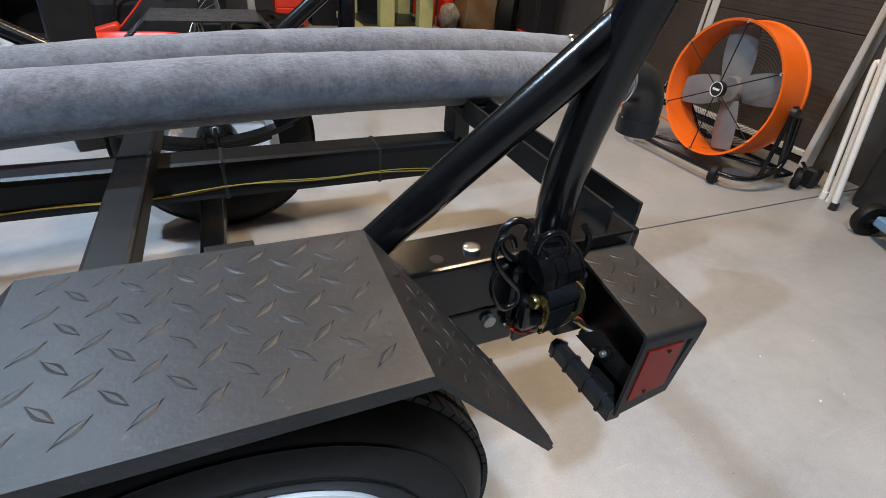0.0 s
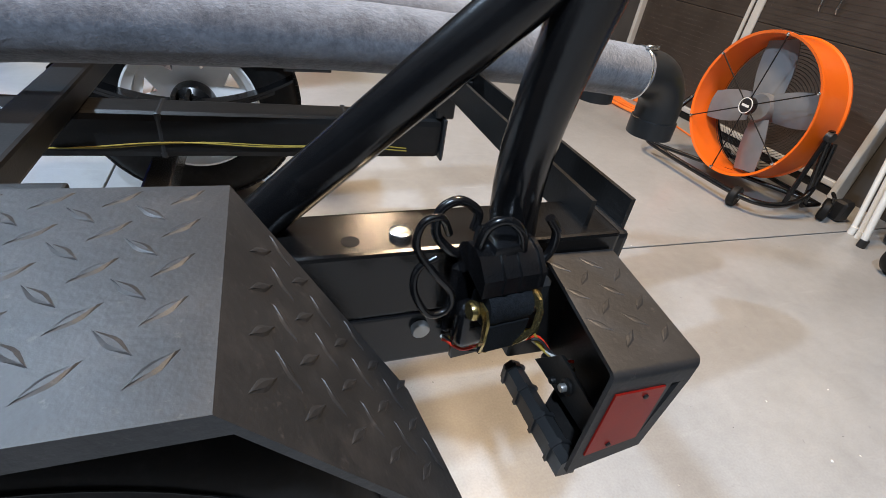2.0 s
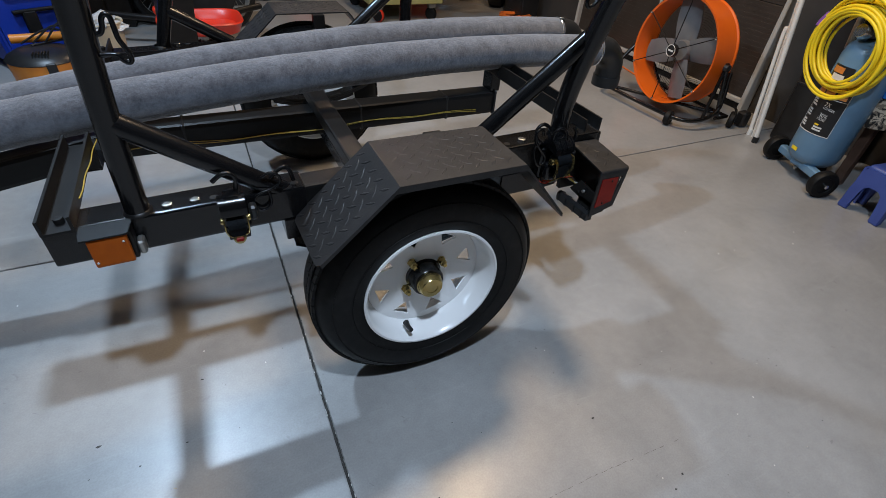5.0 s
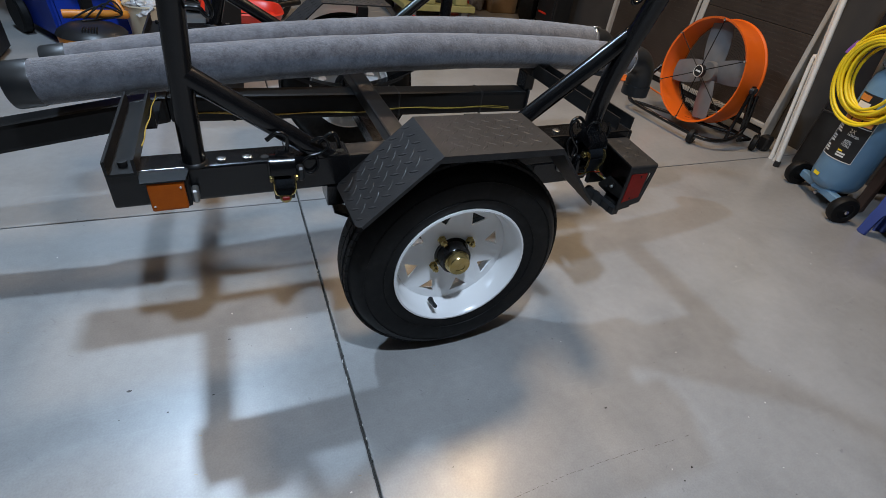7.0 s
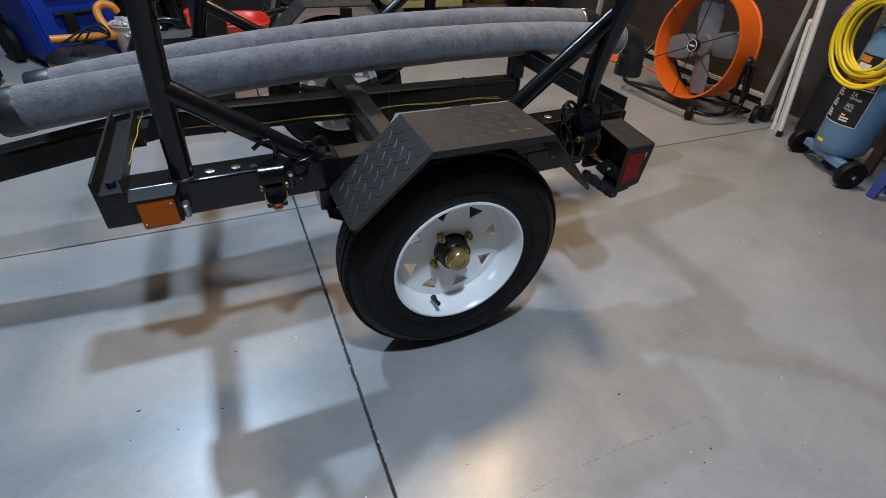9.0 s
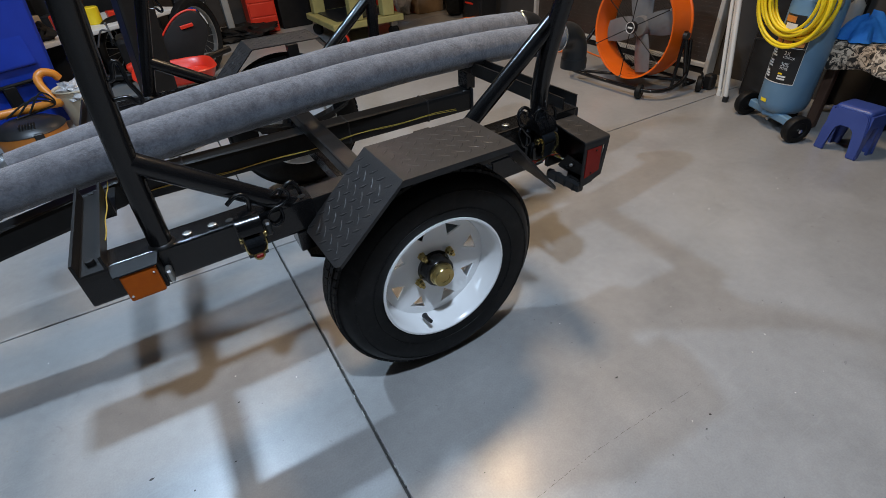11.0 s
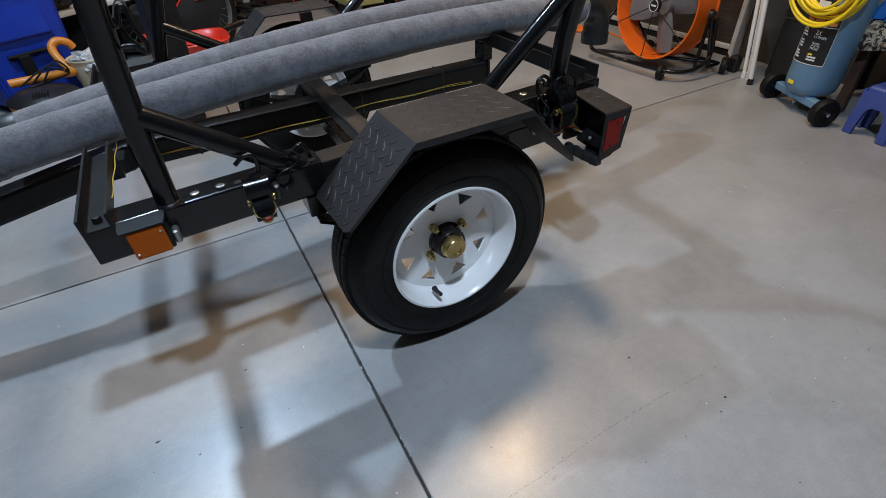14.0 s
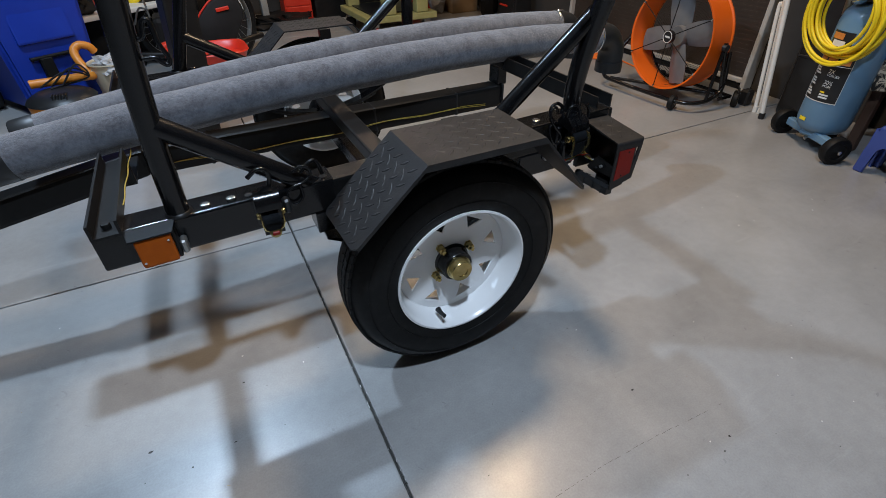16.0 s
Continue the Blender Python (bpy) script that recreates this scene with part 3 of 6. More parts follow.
def side(s):
    """One side of the trailer: rail, springs, fender, wheel, posts and braces."""
    def Y(y):
        return mirror(y, s)

    def bx(name, x0, x1, ya, yb, z0, z1, mat, label="", bev=0.003, parent=trailer):
        a, b = sorted((Y(ya), Y(yb)))
        return part(name, box(B(), x0, x1, a, b, z0, z1, bev, None, 2), mat, parent, label)
    bx("side_rail", -0.663, 0.505, 0.084, 0.142, RAIL_BASE, RAIL_Z, SATIN, "black box side rail", 0.006)
    bx("rail_sleeve", -0.663, -0.232, 0.0805, 0.1445, RAIL_BASE - 0.0005, RAIL_Z + 0.004, BLACK, "glossy black sleeve over the rail", 0.005)
    bx("rail_plate", 0.135, 0.49, 0.0805, 0.1455, RAIL_BASE - 0.0005, RAIL_Z + 0.004, GLOSSPLATE, "black steel plate on the rail", 0.004)
    for x in (-0.474, -0.428):
        bolt((x, Y(0.100), RAIL_Z + 0.004), 0.0088, 0.0050, label="bright domed bolt", name="rail_bolt")
    bolt((0.279, Y(0.104), RAIL_Z + 0.004), 0.0100, 0.0055, label="bright domed bolt", name="rail_bolt")
    for x in (-0.396, 0.236, -0.25):
        bm = B()
        lathe(bm, [(0.0076, 0.0002), (0.0076, 0.0006), (0, 0.0006)], (x, Y(0.100), RAIL_Z + 0.0038), n=20)
        part("bolt_hole", bm, CLUTTERSHADE, trailer, "punched bolt hole", True)
    # leaf spring and hangers
    bm = B()
    for k, w in ((0, 0.255), (1, 0.21), (2, 0.15)):
        up, lo = [], []
        for i in range(17):
            u = -1 + i / 8
            x = w * u - 0.01
            zz = 0.315 + 0.10 * (x + 0.01) ** 2 / 0.09 - 0.0085 * k
            up.append((x, zz))
        poly = [(x, 0, zz) for x, zz in up] + [(x, 0, zz - 0.0075) for x, zz in up[::-1]]
        solid(bm, [(x, Y(0.092), zz) for x, _, zz in poly], (0, (0.044 if s < 0 else -0.044), 0))
    part("leaf_spring", bm, BLACK, trailer, "black leaf spring")
    bx("spring_hanger", -0.281, -0.243, 0.082, 0.146, 0.414, RAIL_BASE - 0.0006, BLACK, "black spring hanger")
    hb = bx("spring_hanger", 0.222, 0.338, 0.0795, 0.150, 0.404, RAIL_BASE - 0.0006, BLACK, "black spring hanger")
    bolt((0.299, Y(0.0790), 0.447), 0.0085, 0.007, (0, -1 if s < 0 else 1, 0), SPOKE, hb)
    bm = B()
    for xx in (-0.03, 0.0):
        pipe(bm, [(xx, Y(0.088), 0.24), (xx, Y(0.088), 0.335), (xx, Y(0.140), 0.335), (xx, Y(0.140), 0.24)], 0.005, 8)
    part("u_bolt", bm, SATIN, trailer, "", True)
    # fender: bent tread plate
    T = 0.004
    fx0, fx1, fz = -0.103, 0.153, 0.602
    yn, yf = -0.093, 0.084
    fender = part("fender", solid(B(), [(fx0, Y(yn), fz), (fx1, Y(yn), fz), (fx1, Y(yf), fz), (fx0, Y(yf), fz)], (0, 0, -T)), PLATE, trailer, "black tread plate fender with angled ends")
    bm = B()
    lozenges(bm, (fx0, min(Y(yn), Y(yf)), fz), (1, 0, 0), (0, 1, 0), 10, 6, TREAD, lambda a, b: 0.012 < a < fx1 - fx0 - 0.010 and 0.010 < b < yf - yn - 0.009, (0.0262, 0.0066, 0.0007))
    part("tread", bm, PLATE, fender)
    # front flap
    p0, p1 = (fx0, fz), (-0.258, 0.462)
    bm = B()
    dn = Vector((p1[0] - p0[0], 0, p1[1] - p0[1]))
    nrm = Vector((dn.z, 0, -dn.x)).normalized()
    if nrm.z < 0:
        nrm = -nrm
    quad = [(p0[0], Y(yn), p0[1]), (p1[0] + 0.008, Y(yn), p1[1] + 0.006), (p1[0], Y(yn + 0.012), p1[1]), (p1[0] - 0.005, Y(yf - 0.012), p1[1] - 0.004 + 0.01), (p1[0] + 0.004, Y(yf), p1[1] + 0.012), (p0[0], Y(yf), p0[1])]
    quad = [(a, b, p0[1] + (a - p0[0]) * (p1[1] - p0[1]) / (p1[0] - p0[0])) for a, b, c in quad]
    solid(bm, quad, -nrm * T)
    ff = part("front_flap", bm, PLATE, fender)
    bm = B()
    lozenges(bm, (p0[0], min(Y(yn), Y(yf)), p0[1]), dn, (0, 1, 0), 8, 6, TREAD, lambda a, b: 0.012 < a < dn.length - 0.010 and 0.012 < b < yf - yn - 0.010)
    part("tread", bm, PLATE, ff)
    # rear flap, tapered to its outer tip
    q1 = (0.287, 0.447)
    dr = Vector((q1[0] - fx1, 0, q1[1] - fz))
    sl = dr.z / dr.x

    def fp(x, y):
        return (x, Y(y), fz + (x - fx1) * sl)
    bm = B()
    nr = Vector((-dr.z, 0, dr.x)).normalized()
    solid(bm, [fp(fx1, yn), fp(q1[0] - 0.012, yn), fp(q1[0] - 0.003, yn + 0.006), fp(q1[0], yn + 0.018), fp(0.266, 0.000), fp(fx1, yf)], -nr * T)
    fr = part("rear_flap", bm, PLATE, fender)
    bm = B()
    L = dr.length
    y_lo = min(Y(yn), Y(yf))

    def ins(a, b):
        yy = yn + b if s < 0 else yn + (yf - yn - b)
        lim = yf + (0.005 - yf) * (a / (L * 0.83)) if a < L * 0.83 else 0.005 + (yn + 0.02 - 0.005) * (a - L * 0.83) / (L * 0.17)
        return 0.010 < a < L - 0.012 and yn + 0.010 < yy < lim - 0.006
    lozenges(bm, (fx1, y_lo, fz), dr, (0, 1, 0), 8, 6, TREAD, ins)
    part("tread", bm, PLATE, fr)
    # outer lip
    e = -0.0025 if s < 0 else 0.0025
    bm = B()
    lipd = 0.014
    lip = [(p1[0] + 0.008, p1[1] + 0.008), (fx0, fz), (fx1, fz), (q1[0] - 0.012, q1[1] + 0.016), (q1[0] - 0.016, q1[1] + 0.012), (fx1 + 0.006, fz - lipd), (fx0 - 0.006, fz - lipd), (p1[0] + 0.01, p1[1])]
    solid(bm, [(x, Y(yn), z) for x, z in lip], (0, e, 0))
    part("fender_lip", bm, PLATE, fender)
    bx("fender_bracket", 0.02, 0.06, 0.07, 0.10, 0.50, fz - T, SATIN, "", 0.002, fender)
    # wheel
    c = (0, Y(0.012), HUB_Z)
    ax = (0, -1 if s < 0 else 1, 0)
    bm = B()
    prof = [(0.155, -0.050), (0.168, -0.058), (0.195, -0.064), (0.222, -0.065), (0.240, -0.060), (0.254, -0.048), (0.259, -0.0385), (0.2630, -0.034), (0.2655, -0.014), (0.2662, 0.0),
            (0.2655, 0.014), (0.2630, 0.034), (0.259, 0.0385), (0.254, 0.048), (0.240, 0.060), (0.222, 0.065), (0.195, 0.064), (0.168, 0.058), (0.155, 0.050)]
    lathe(bm, prof, c, ax, 72)
    wheel = part("wheel", bm, RUBBER, trailer, "black trailer tyre on a white steel wheel", True)
    bm = B()
    q = Vector((0, 0, 1)).rotation_difference(Vector(ax)).to_matrix()
    for k in range(84):
        a0 = 2 * math.pi * k / 84
        for h0, sk in ((-0.029, 0.05), (-0.0098, -0.05), (0.0098, 0.05), (0.029, -0.05)):
            pts = []
            for da, dh in ((0.0, -0.0080), (0.068, -0.0080), (0.068, 0.0080), (0.0, 0.0080)):
                a = a0 + da + sk * (dh / 0.03)
                rr = 0.2645 if abs(h0) < 0.02 else 0.2622
                pts.append(Vector(c) + q @ Vector((rr * math.cos(a), rr * math.sin(a), h0 + dh)))
            cen = Vector(c)
            out = (sum(pts, Vector()) / 4 - cen)
            out -= Vector(ax) * out.dot(Vector(ax))
            solid(bm, pts, out.normalized() * 0.0062)
    tagged(part("tread_block", bm, RUBBER, wheel), kind="stuff")
    bm = B()
    for rr, hh in ((0.232, 0.0635), (0.188, 0.0638)):
        ring = [Vector(c) + q @ Vector((rr * math.cos(a), rr * math.sin(a), hh)) for a in (2 * math.pi * j / 72 for j in range(72))]
        pipe(bm, ring, 0.0010, 6, True)
    part("sidewall_ring", bm, RUBBER, wheel, "", True)
    bm = B()
    rim_prof = [(0.1615, 0.053), (0.1635, 0.058), (0.1630, 0.0605), (0.1585, 0.0610), (0.1545, 0.0555), (0.1515, 0.046), (0.1490, 0.032), (0.1455, 0.018), (0.1420, 0.009), (0.1400, 0.005), (0.1392, 0.001), (0.1392, -0.034), (0.150, -0.045), (0.158, -0.058), (0.163, -0.058)]
    lathe(bm, rim_prof, c, ax, 64)
    part("rim", bm, WHITEPAINT, wheel, "white painted steel rim", True)
    # dished disc with eight wedge windows
    bm = B()
    n = 16
    R1, R2, R3 = 0.070, 0.120, 0.1396
    H1, H2 = -0.002, 0.003
    T2 = 0.004

    def P(r, a, h):
        return Vector(c) + q @ Vector((r * math.cos(a), r * math.sin(a), h))
    def hz(r):
        if r <= R1:
            return H1
        return H1 + (H2 - H1) * min(1, (r - R1) / (R2 - R1))
    faces = {}
    for off in (0.0, -T2):
        cache = {}

        def V(r, deg, k):
            key = (round(r, 4), round((k * 45 + deg) % 360, 3))
            if key not in cache:
                cache[key] = bm.verts.new(P(r, radians(k * 45 + deg + 16), hz(r) + off))
            return cache[key]
        for k in range(8):
            for a0, a1 in ((-22.5, -11.25), (-11.25, 0.0), (0.0, 11.25), (11.25, 22.5)):
                bm.faces.new((V(0.030, a0, k), V(0.030, a1, k), V(R1, a1, k), V(R1, a0, k)))
            ap, o1, o2 = (0.0870, 0.0), (0.1205, -11.0), (0.1205, 11.0)
            bm.faces.new([V(*q, k) for q in ((R1, -22.5), (R1, -11.25), (R1, 0.0), ap, o1, (R3, -11.25), (R3, -22.5))])
            bm.faces.new([V(*q, k) for q in ((R1, 0.0), (R1, 11.25), (R1, 22.5), (R3, 22.5), (R3, 11.25), o2, ap)])
            bm.faces.new([V(*q, k) for q in (o1, o2, (R3, 11.25), (R3, 0.0), (R3, -11.25))])
            faces[(off, k)] = [V(*q, k) for q in (ap, o1, o2)]
    for k in range(8):
        A, D = faces[(0.0, k)], faces[(-T2, k)]
        for m in range(3):
            bm.faces.new((A[m], A[(m + 1) % 3], D[(m + 1) % 3], D[m]))
    part("disc", bm, WHITEPAINT, wheel, "white dished centre with wedge-shaped openings")
    bm = B()
    lathe(bm, [(0.046, -0.014), (0.044, 0.000), (0.0395, 0.002), (0.0385, 0.028), (0.036, 0.032), (0.024, 0.033), (0.024, 0.0)], c, ax, 32)
    part("hub", bm, BLACK, wheel, "glossy black hub", True)
    bm = B()
    lathe(bm, [(0, -0.075), (0.030, -0.075), (0.034, -0.060), (0.050, -0.050), (0.056, -0.030), (0.056, -0.012), (0, -0.012)], c, ax, 32)
    part("hub_back", bm, BLACK, wheel, "black hub and stub axle behind the wheel", True)
    bm = B()
    lathe(bm, [(0.0300, 0.0310), (0.0310, 0.035), (0.0285, 0.037), (0.0278, 0.048), (0.0250, 0.0525), (0.013, 0.0540), (0.0125, 0.0525), (0, 0.0525)], c, ax, 28)
    part("grease_cap", bm, ZINC, wheel, "golden zinc grease cap", True)
    for k in range(4):
        a = radians(35 + 90 * k)
        bm = B()
        lathe(bm, [(0.011, -0.003), (0.011, 0.001), (0.0090, 0.0015)], P(0.0535, a, 0) , ax, 6)
        lathe(bm, [(0.0092, 0.001), (0.0092, 0.014), (0.0058, 0.015), (0.0053, 0.023), (0, 0.0235)], P(0.0535, a, 0), ax, 6)
        part("lug_nut", bm, ZINC, wheel, "golden zinc lug nut")
    a = -2.05 if s < 0 else -1.1
    d = q @ Vector((1, 0, 0))
    vs = Vector((-0.052, c[1], HUB_Z - 0.118))
    oy = Vector((0, -1 if s < 0 else 1, 0))
    bm = B()
    pipe(bm, [vs + oy * 0.026, vs + oy * 0.040 + Vector((0, 0, 0.001)), vs + oy * 0.058 + Vector((0.002, 0, 0.004))], 0.0055, 10, radii=[0.0075, 0.0055, 0.0050])
    part("valve_stem", bm, DARKPLASTIC, wheel, "", True)
    # posts and braces
    PR, BRR = 0.0218, 0.0190
    hs = [0.0, 0.03, 0.06, 0.09, 0.12, 0.15, 0.18, 0.21, 0.24, 0.27, 0.30, 0.33, 0.36, 0.40, 0.45, 0.55, 0.7, 0.9]

    def rear(h):
        g = min(h, 0.34)
        x = 0.386 - 0.262 * g + 1.445 * g * g - 2.256 * g ** 3
        return Vector((x, Y(0.1035 - 0.0917 * g - 0.4457 * g * g - 0.395 * max(0, h - 0.34)), RAIL_Z + 0.004 + h))

    def front(h):
        g = min(h, 0.36)
        x = -0.520 + 0.0150 * h + 0.1618 * h * h
        return Vector((x, Y(0.100 - 0.35 * g * g - 0.345 * max(0, h - 0.36)), RAIL_Z + 0.004 + h))
    if s > 0:
        def rear(h):
            return Vector((0.362 + 0.03 * h, Y(0.105), RAIL_Z + h))

        def front(h):
            return Vector((-0.475 + 0.30 * h, Y(0.105), RAIL_Z - 0.02 + h))
    for nm, fn in (("rear_post", rear), ("front_post", front)):
        post = part(nm, pipe(B(), [fn(h) for h in hs], PR if nm == "rear_post" else 0.0198, 24), BLACK, trailer, "tall glossy black bent tube post", True)
        b = fn(0.0)
        bm = B()
        lathe(bm, [(PR - 0.002, 0.007), (PR + 0.0015, 0.004), (PR + 0.003, 0.0), (PR - 0.002, 0.0)], (b.x, b.y, RAIL_Z + 0.002), n=24)
        part("weld_collar", bm, SATIN, post, "", True)
        # wire hook on the post
        hk = fn(0.340 if nm == "rear_post" else 0.285)
        hw = 0.66 if nm == "rear_post" else 0.40
        t = 1 if nm == "front_post" else -1
        o = hk + Vector((t * PR * 0.9, -0.006 if s < 0 else 0.006, 0))
        run = [o + Vector((t * dx * hw, 0, dz * hw * (1.15 if nm == "rear_post" else 1.75))) for dx, dz in ((-0.006, 0.020), (0.015, 0.022), (0.026, 0.032), (0.033, 0.048), (0.045, 0.055), (0.057, 0.050), (0.060, 0.030), (0.062, 0.010), (0.075, -0.010), (0.082, -0.022), (0.080, -0.033), (0.069, -0.036), (0.055, -0.030), (0.042, -0.020), (0.018, -0.018), (-0.006, -0.018))]
        part("wire_hook", pipe(B(), smooth_path(run, 5), 0.0036, 10), BLACK, post, "bent black wire rope hook", True)
    br = [Vector((0.154, Y(0.133), RAIL_Z + 0.002)), rear(0.25) + Vector((0.004, 0.010 if s < 0 else -0.010, 0))]
    bf = [Vector((-0.268, Y(0.100), RAIL_Z - 0.012)), front(0.170)]
    if s > 0:
        br = [Vector((0.135, Y(0.105), RAIL_Z)), rear(0.19)]
        bf = [Vector((-0.26, Y(0.105), RAIL_Z)), front(0.13)]
    part("rear_brace", pipe(B(), br, BRR, 20), BLACK, trailer, "glossy black diagonal brace tube", True)
    part("front_brace", pipe(B(), bf, 0.0188, 20), BLACK, trailer, "glossy black diagonal brace tube", True)
    # amber marker lamp on its bracket
    if s < 0:
        mk = bx("marker_lamp", -0.600, -0.532, 0.050, 0.0795, 0.471, 0.5315, SATIN, "amber side marker lamp on a black bracket", 0.004)
        part("lens", box(B(), -0.597, -0.538, 0.038, 0.0495, 0.474, 0.5305, 0.004, None, 2), AMBER, mk, "amber plastic lens")
        part("hood", solid(B(), [(-0.604, 0.036, 0.5320), (-0.534, 0.036, 0.5320), (-0.528, 0.079, 0.5330), (-0.612, 0.079, 0.5330)], (0, 0, 0.003)), SATIN, mk, "flat black top plate")
        for x in (-0.591, -0.544):
            bolt((x, 0.0378, 0.486 if x < -0.57 else 0.520), 0.0022, 0.002, (0, -1, 0), CHROME, mk, name="screw")
        part("wire_exit", box(B(), -0.5315, -0.520, 0.054, 0.0790, 0.473, 0.500, 0.003), SPOKE, mk, "grey end piece of the lamp bracket")


side(-1)
side(1)

# carpeted bunks: padded pipes, sprung in a long bow, with elbows and clamps
for k, (yy, y1, y2, zz, z1, z2, z3, x_rear, x_front) in enumerate(((0.511, 0.060, 0.0238, 0.602, 0.0344, -0.0651, -0.0065, 0.878, -0.838), (0.721, 0.110, 0.006, 0.594, 0.0442, -0.0675, -0.0055, 0.890, -0.805))):
    def ax(x):
        t = x + 0.05
        return Vector((x, yy + y1 * t + y2 * t * t, zz + z1 * t + z2 * t * t + z3 * t ** 3))
    bm = B()
    n = 90
    xs = [x_front + (x_rear - x_front) * i / n for i in range(n + 1)]
    pipe(bm, [ax(x) for x in xs], 0.05, 32, radii=[0.0485 + 0.0012 * noise.noise(Vector((x * 6, k, 0))) + 0.0008 * noise.noise(Vector((x * 25, k, 3))) for x in xs])
    for v in bm.verts:
        v.co += Vector((0, noise.noise(v.co * 60), noise.noise(v.co * 60 + Vector((9, 0, 0))))) * 0.0007
    bunk = part("bunk", bm, CARPET, trailer, "grey-blue marine carpet over a long round bunk", True)
    e0 = ax(x_rear)
    r = 0.0455
    bm = B()
    run = [e0 + Vector((-0.02, 0, 0)), e0 + Vector((0.025, 0, 0.0))] + [e0 + Vector((0.025 + 0.072 * math.sin(a), 0.006 * math.sin(a), -0.072 + 0.072 * math.cos(a))) for a in (math.pi / 2 * i / 12 for i in range(1, 13))] + [e0 + Vector((0.097, 0.006, -0.104))]
    pipe(bm, run, r, 32)
    part("elbow", bm, PVCBLACK, bunk, "black plastic pipe elbow turned down", True)
    end = run[-1]
    bm = B()
    lathe(bm, [(r, 0.012), (r + 0.0035, 0.010), (r + 0.0035, -0.026), (r - 0.003, -0.026), (r - 0.005, 0.0), (0, 0.0)], end, (0, 0, 1), 32)
    part("elbow_collar", bm, PVCBLACK, bunk, "", True)
    f0 = ax(x_front)
    bm = B()
    d = (ax(x_front) - ax(x_front + 0.05)).normalized()
    lathe(bm, [(0.0492, -0.012), (0.0500, -0.010), (0.0500, 0.036), (0.048, 0.040), (0.030, 0.034), (0.028, 0.020), (0, 0.020)], f0, d, 32)
    part("end_cap", bm, PVCBLACK, bunk, "black pipe end cap", True)
    for xx in (x_rear - 0.004, ):
        bm = B()
        cc = ax(xx)
        pipe(bm, [cc + Vector((0.0, 0.0503 * math.cos(a), 0.0503 * math.sin(a))) for a in (2 * math.pi * i / 40 for i in range(40))], 0.0022, 8, True)
        box(bm, cc.x - 0.006, cc.x + 0.022, cc.y - 0.022, cc.y - 0.012, cc.z + 0.047, cc.z + 0.056, 0.002)
        part("hose_clamp", bm, CHROME, bunk, "bright steel band clamp", True)
    for xx in (0.479,):
        cc = ax(xx)
        part("saddle", box(B(), xx - 0.026, xx + 0.026, cc.y - 0.03, cc.y + 0.03, RAIL_Z + 0.006, cc.z - 0.045, 0.003), SATIN, bunk)

# rear lamp box on the near side
def bent_sheet(bm, run, t):
    """A bent plate: run holds (front x, rear x, y, z, inward y, inward z) along its outer side."""
    rows = []
    for xf, xr, y, z, ny, nz in run:
        rows.append([bm.verts.new(p) for p in ((xf, y, z), (xr, y, z), (xr, y + ny * t, z + nz * t), (xf, y + ny * t, z + nz * t))])
    for a, b in zip(rows, rows[1:]):
        for k in range(4):
            bm.faces.new((a[k], a[(k + 1) % 4], b[(k + 1) % 4], b[k]))
    bm.faces.new(rows[0])
    bm.faces.new(rows[-1][::-1])
    return bm


run = [(0.394, 0.468, 0.0785, 0.529, 0, -1)]
for k in range(7):
    a = math.pi / 2 * k / 6
    run.append((0.383 - 0.002 * k / 6, 0.4645 - 0.005 * k / 6, -0.049 - 0.007 * math.sin(a), 0.5125 + 0.007 * math.cos(a), math.sin(a), -math.cos(a)))
run.append((0.381, 0.459, -0.056, 0.5002, 1, 0))
lamp_box = part("lamp_box", bent_sheet(B(), run, 0.004), PLATE, trailer, "black tread plate lamp box, open to the front", True)
bm = B()
lozenges(bm, (0.390, -0.049, 0.5197), (1, 0, 0), (0, 1, 0.0745), 3, 5, TREAD, lambda a, b: 0.008 < a < 0.066 and 0.012 < b < 0.116, (0.0240, 0.0058, 0.0005))
part("tread", bm, PLATE, lamp_box)
# the outer end: a plate cut out round the lens, with a wedge-shaped slit at its rear edge
for poly in ([(0.381, 0.400), (0.3890, 0.4022), (0.3890, 0.5000), (0.381, 0.5000)],
             [(0.3890, 0.4022), (0.4480, 0.4180), (0.4395, 0.4350), (0.3890, 0.4230)],
             [(0.4365, 0.4345), (0.4395, 0.4350), (0.4420, 0.5000), (0.4360, 0.5000)],
             [(0.4480, 0.4180), (0.4590, 0.5000), (0.4500, 0.5000), (0.4395, 0.4350)]):
    part("end_plate", solid(B(), [(x, -0.056, z) for x, z in poly], (0, 0.004, 0)), PLATE, lamp_box)
refl = part("side_reflector", solid(B(), [(x, -0.0575, z) for x, z in ((0.3893, 0.4236), (0.4362, 0.4346), (0.4357, 0.4997), (0.3893, 0.4997))], (0, 0.004, 0)), RED_LENS, lamp_box, "red side marker lens")
for x, z in ((0.4080, 0.4345), (0.4190, 0.4925)):
    bolt((x, -0.0576, z), 0.0022, 0.0015, (0, -1, 0), SATIN, refl, name="rivet")
part("rear_plate", box(B(), 0.4600, 0.4635, -0.026, 0.078, 0.400, 0.5130, 0.001), PLATE, lamp_box)
part("inner_plate", solid(B(), [(0.426, -0.030, 0.396), (0.426, 0.060, 0.396), (0.426, 0.075, 0.42), (0.426, 0.075, 0.512), (0.426, -0.030, 0.505)], (0.003, 0, 0)), SATIN, lamp_box)
part("mount_plate", box(B(), 0.378, 0.462, 0.0660, 0.0798, 0.408, 0.5235, 0.002), SATIN, lamp_box)
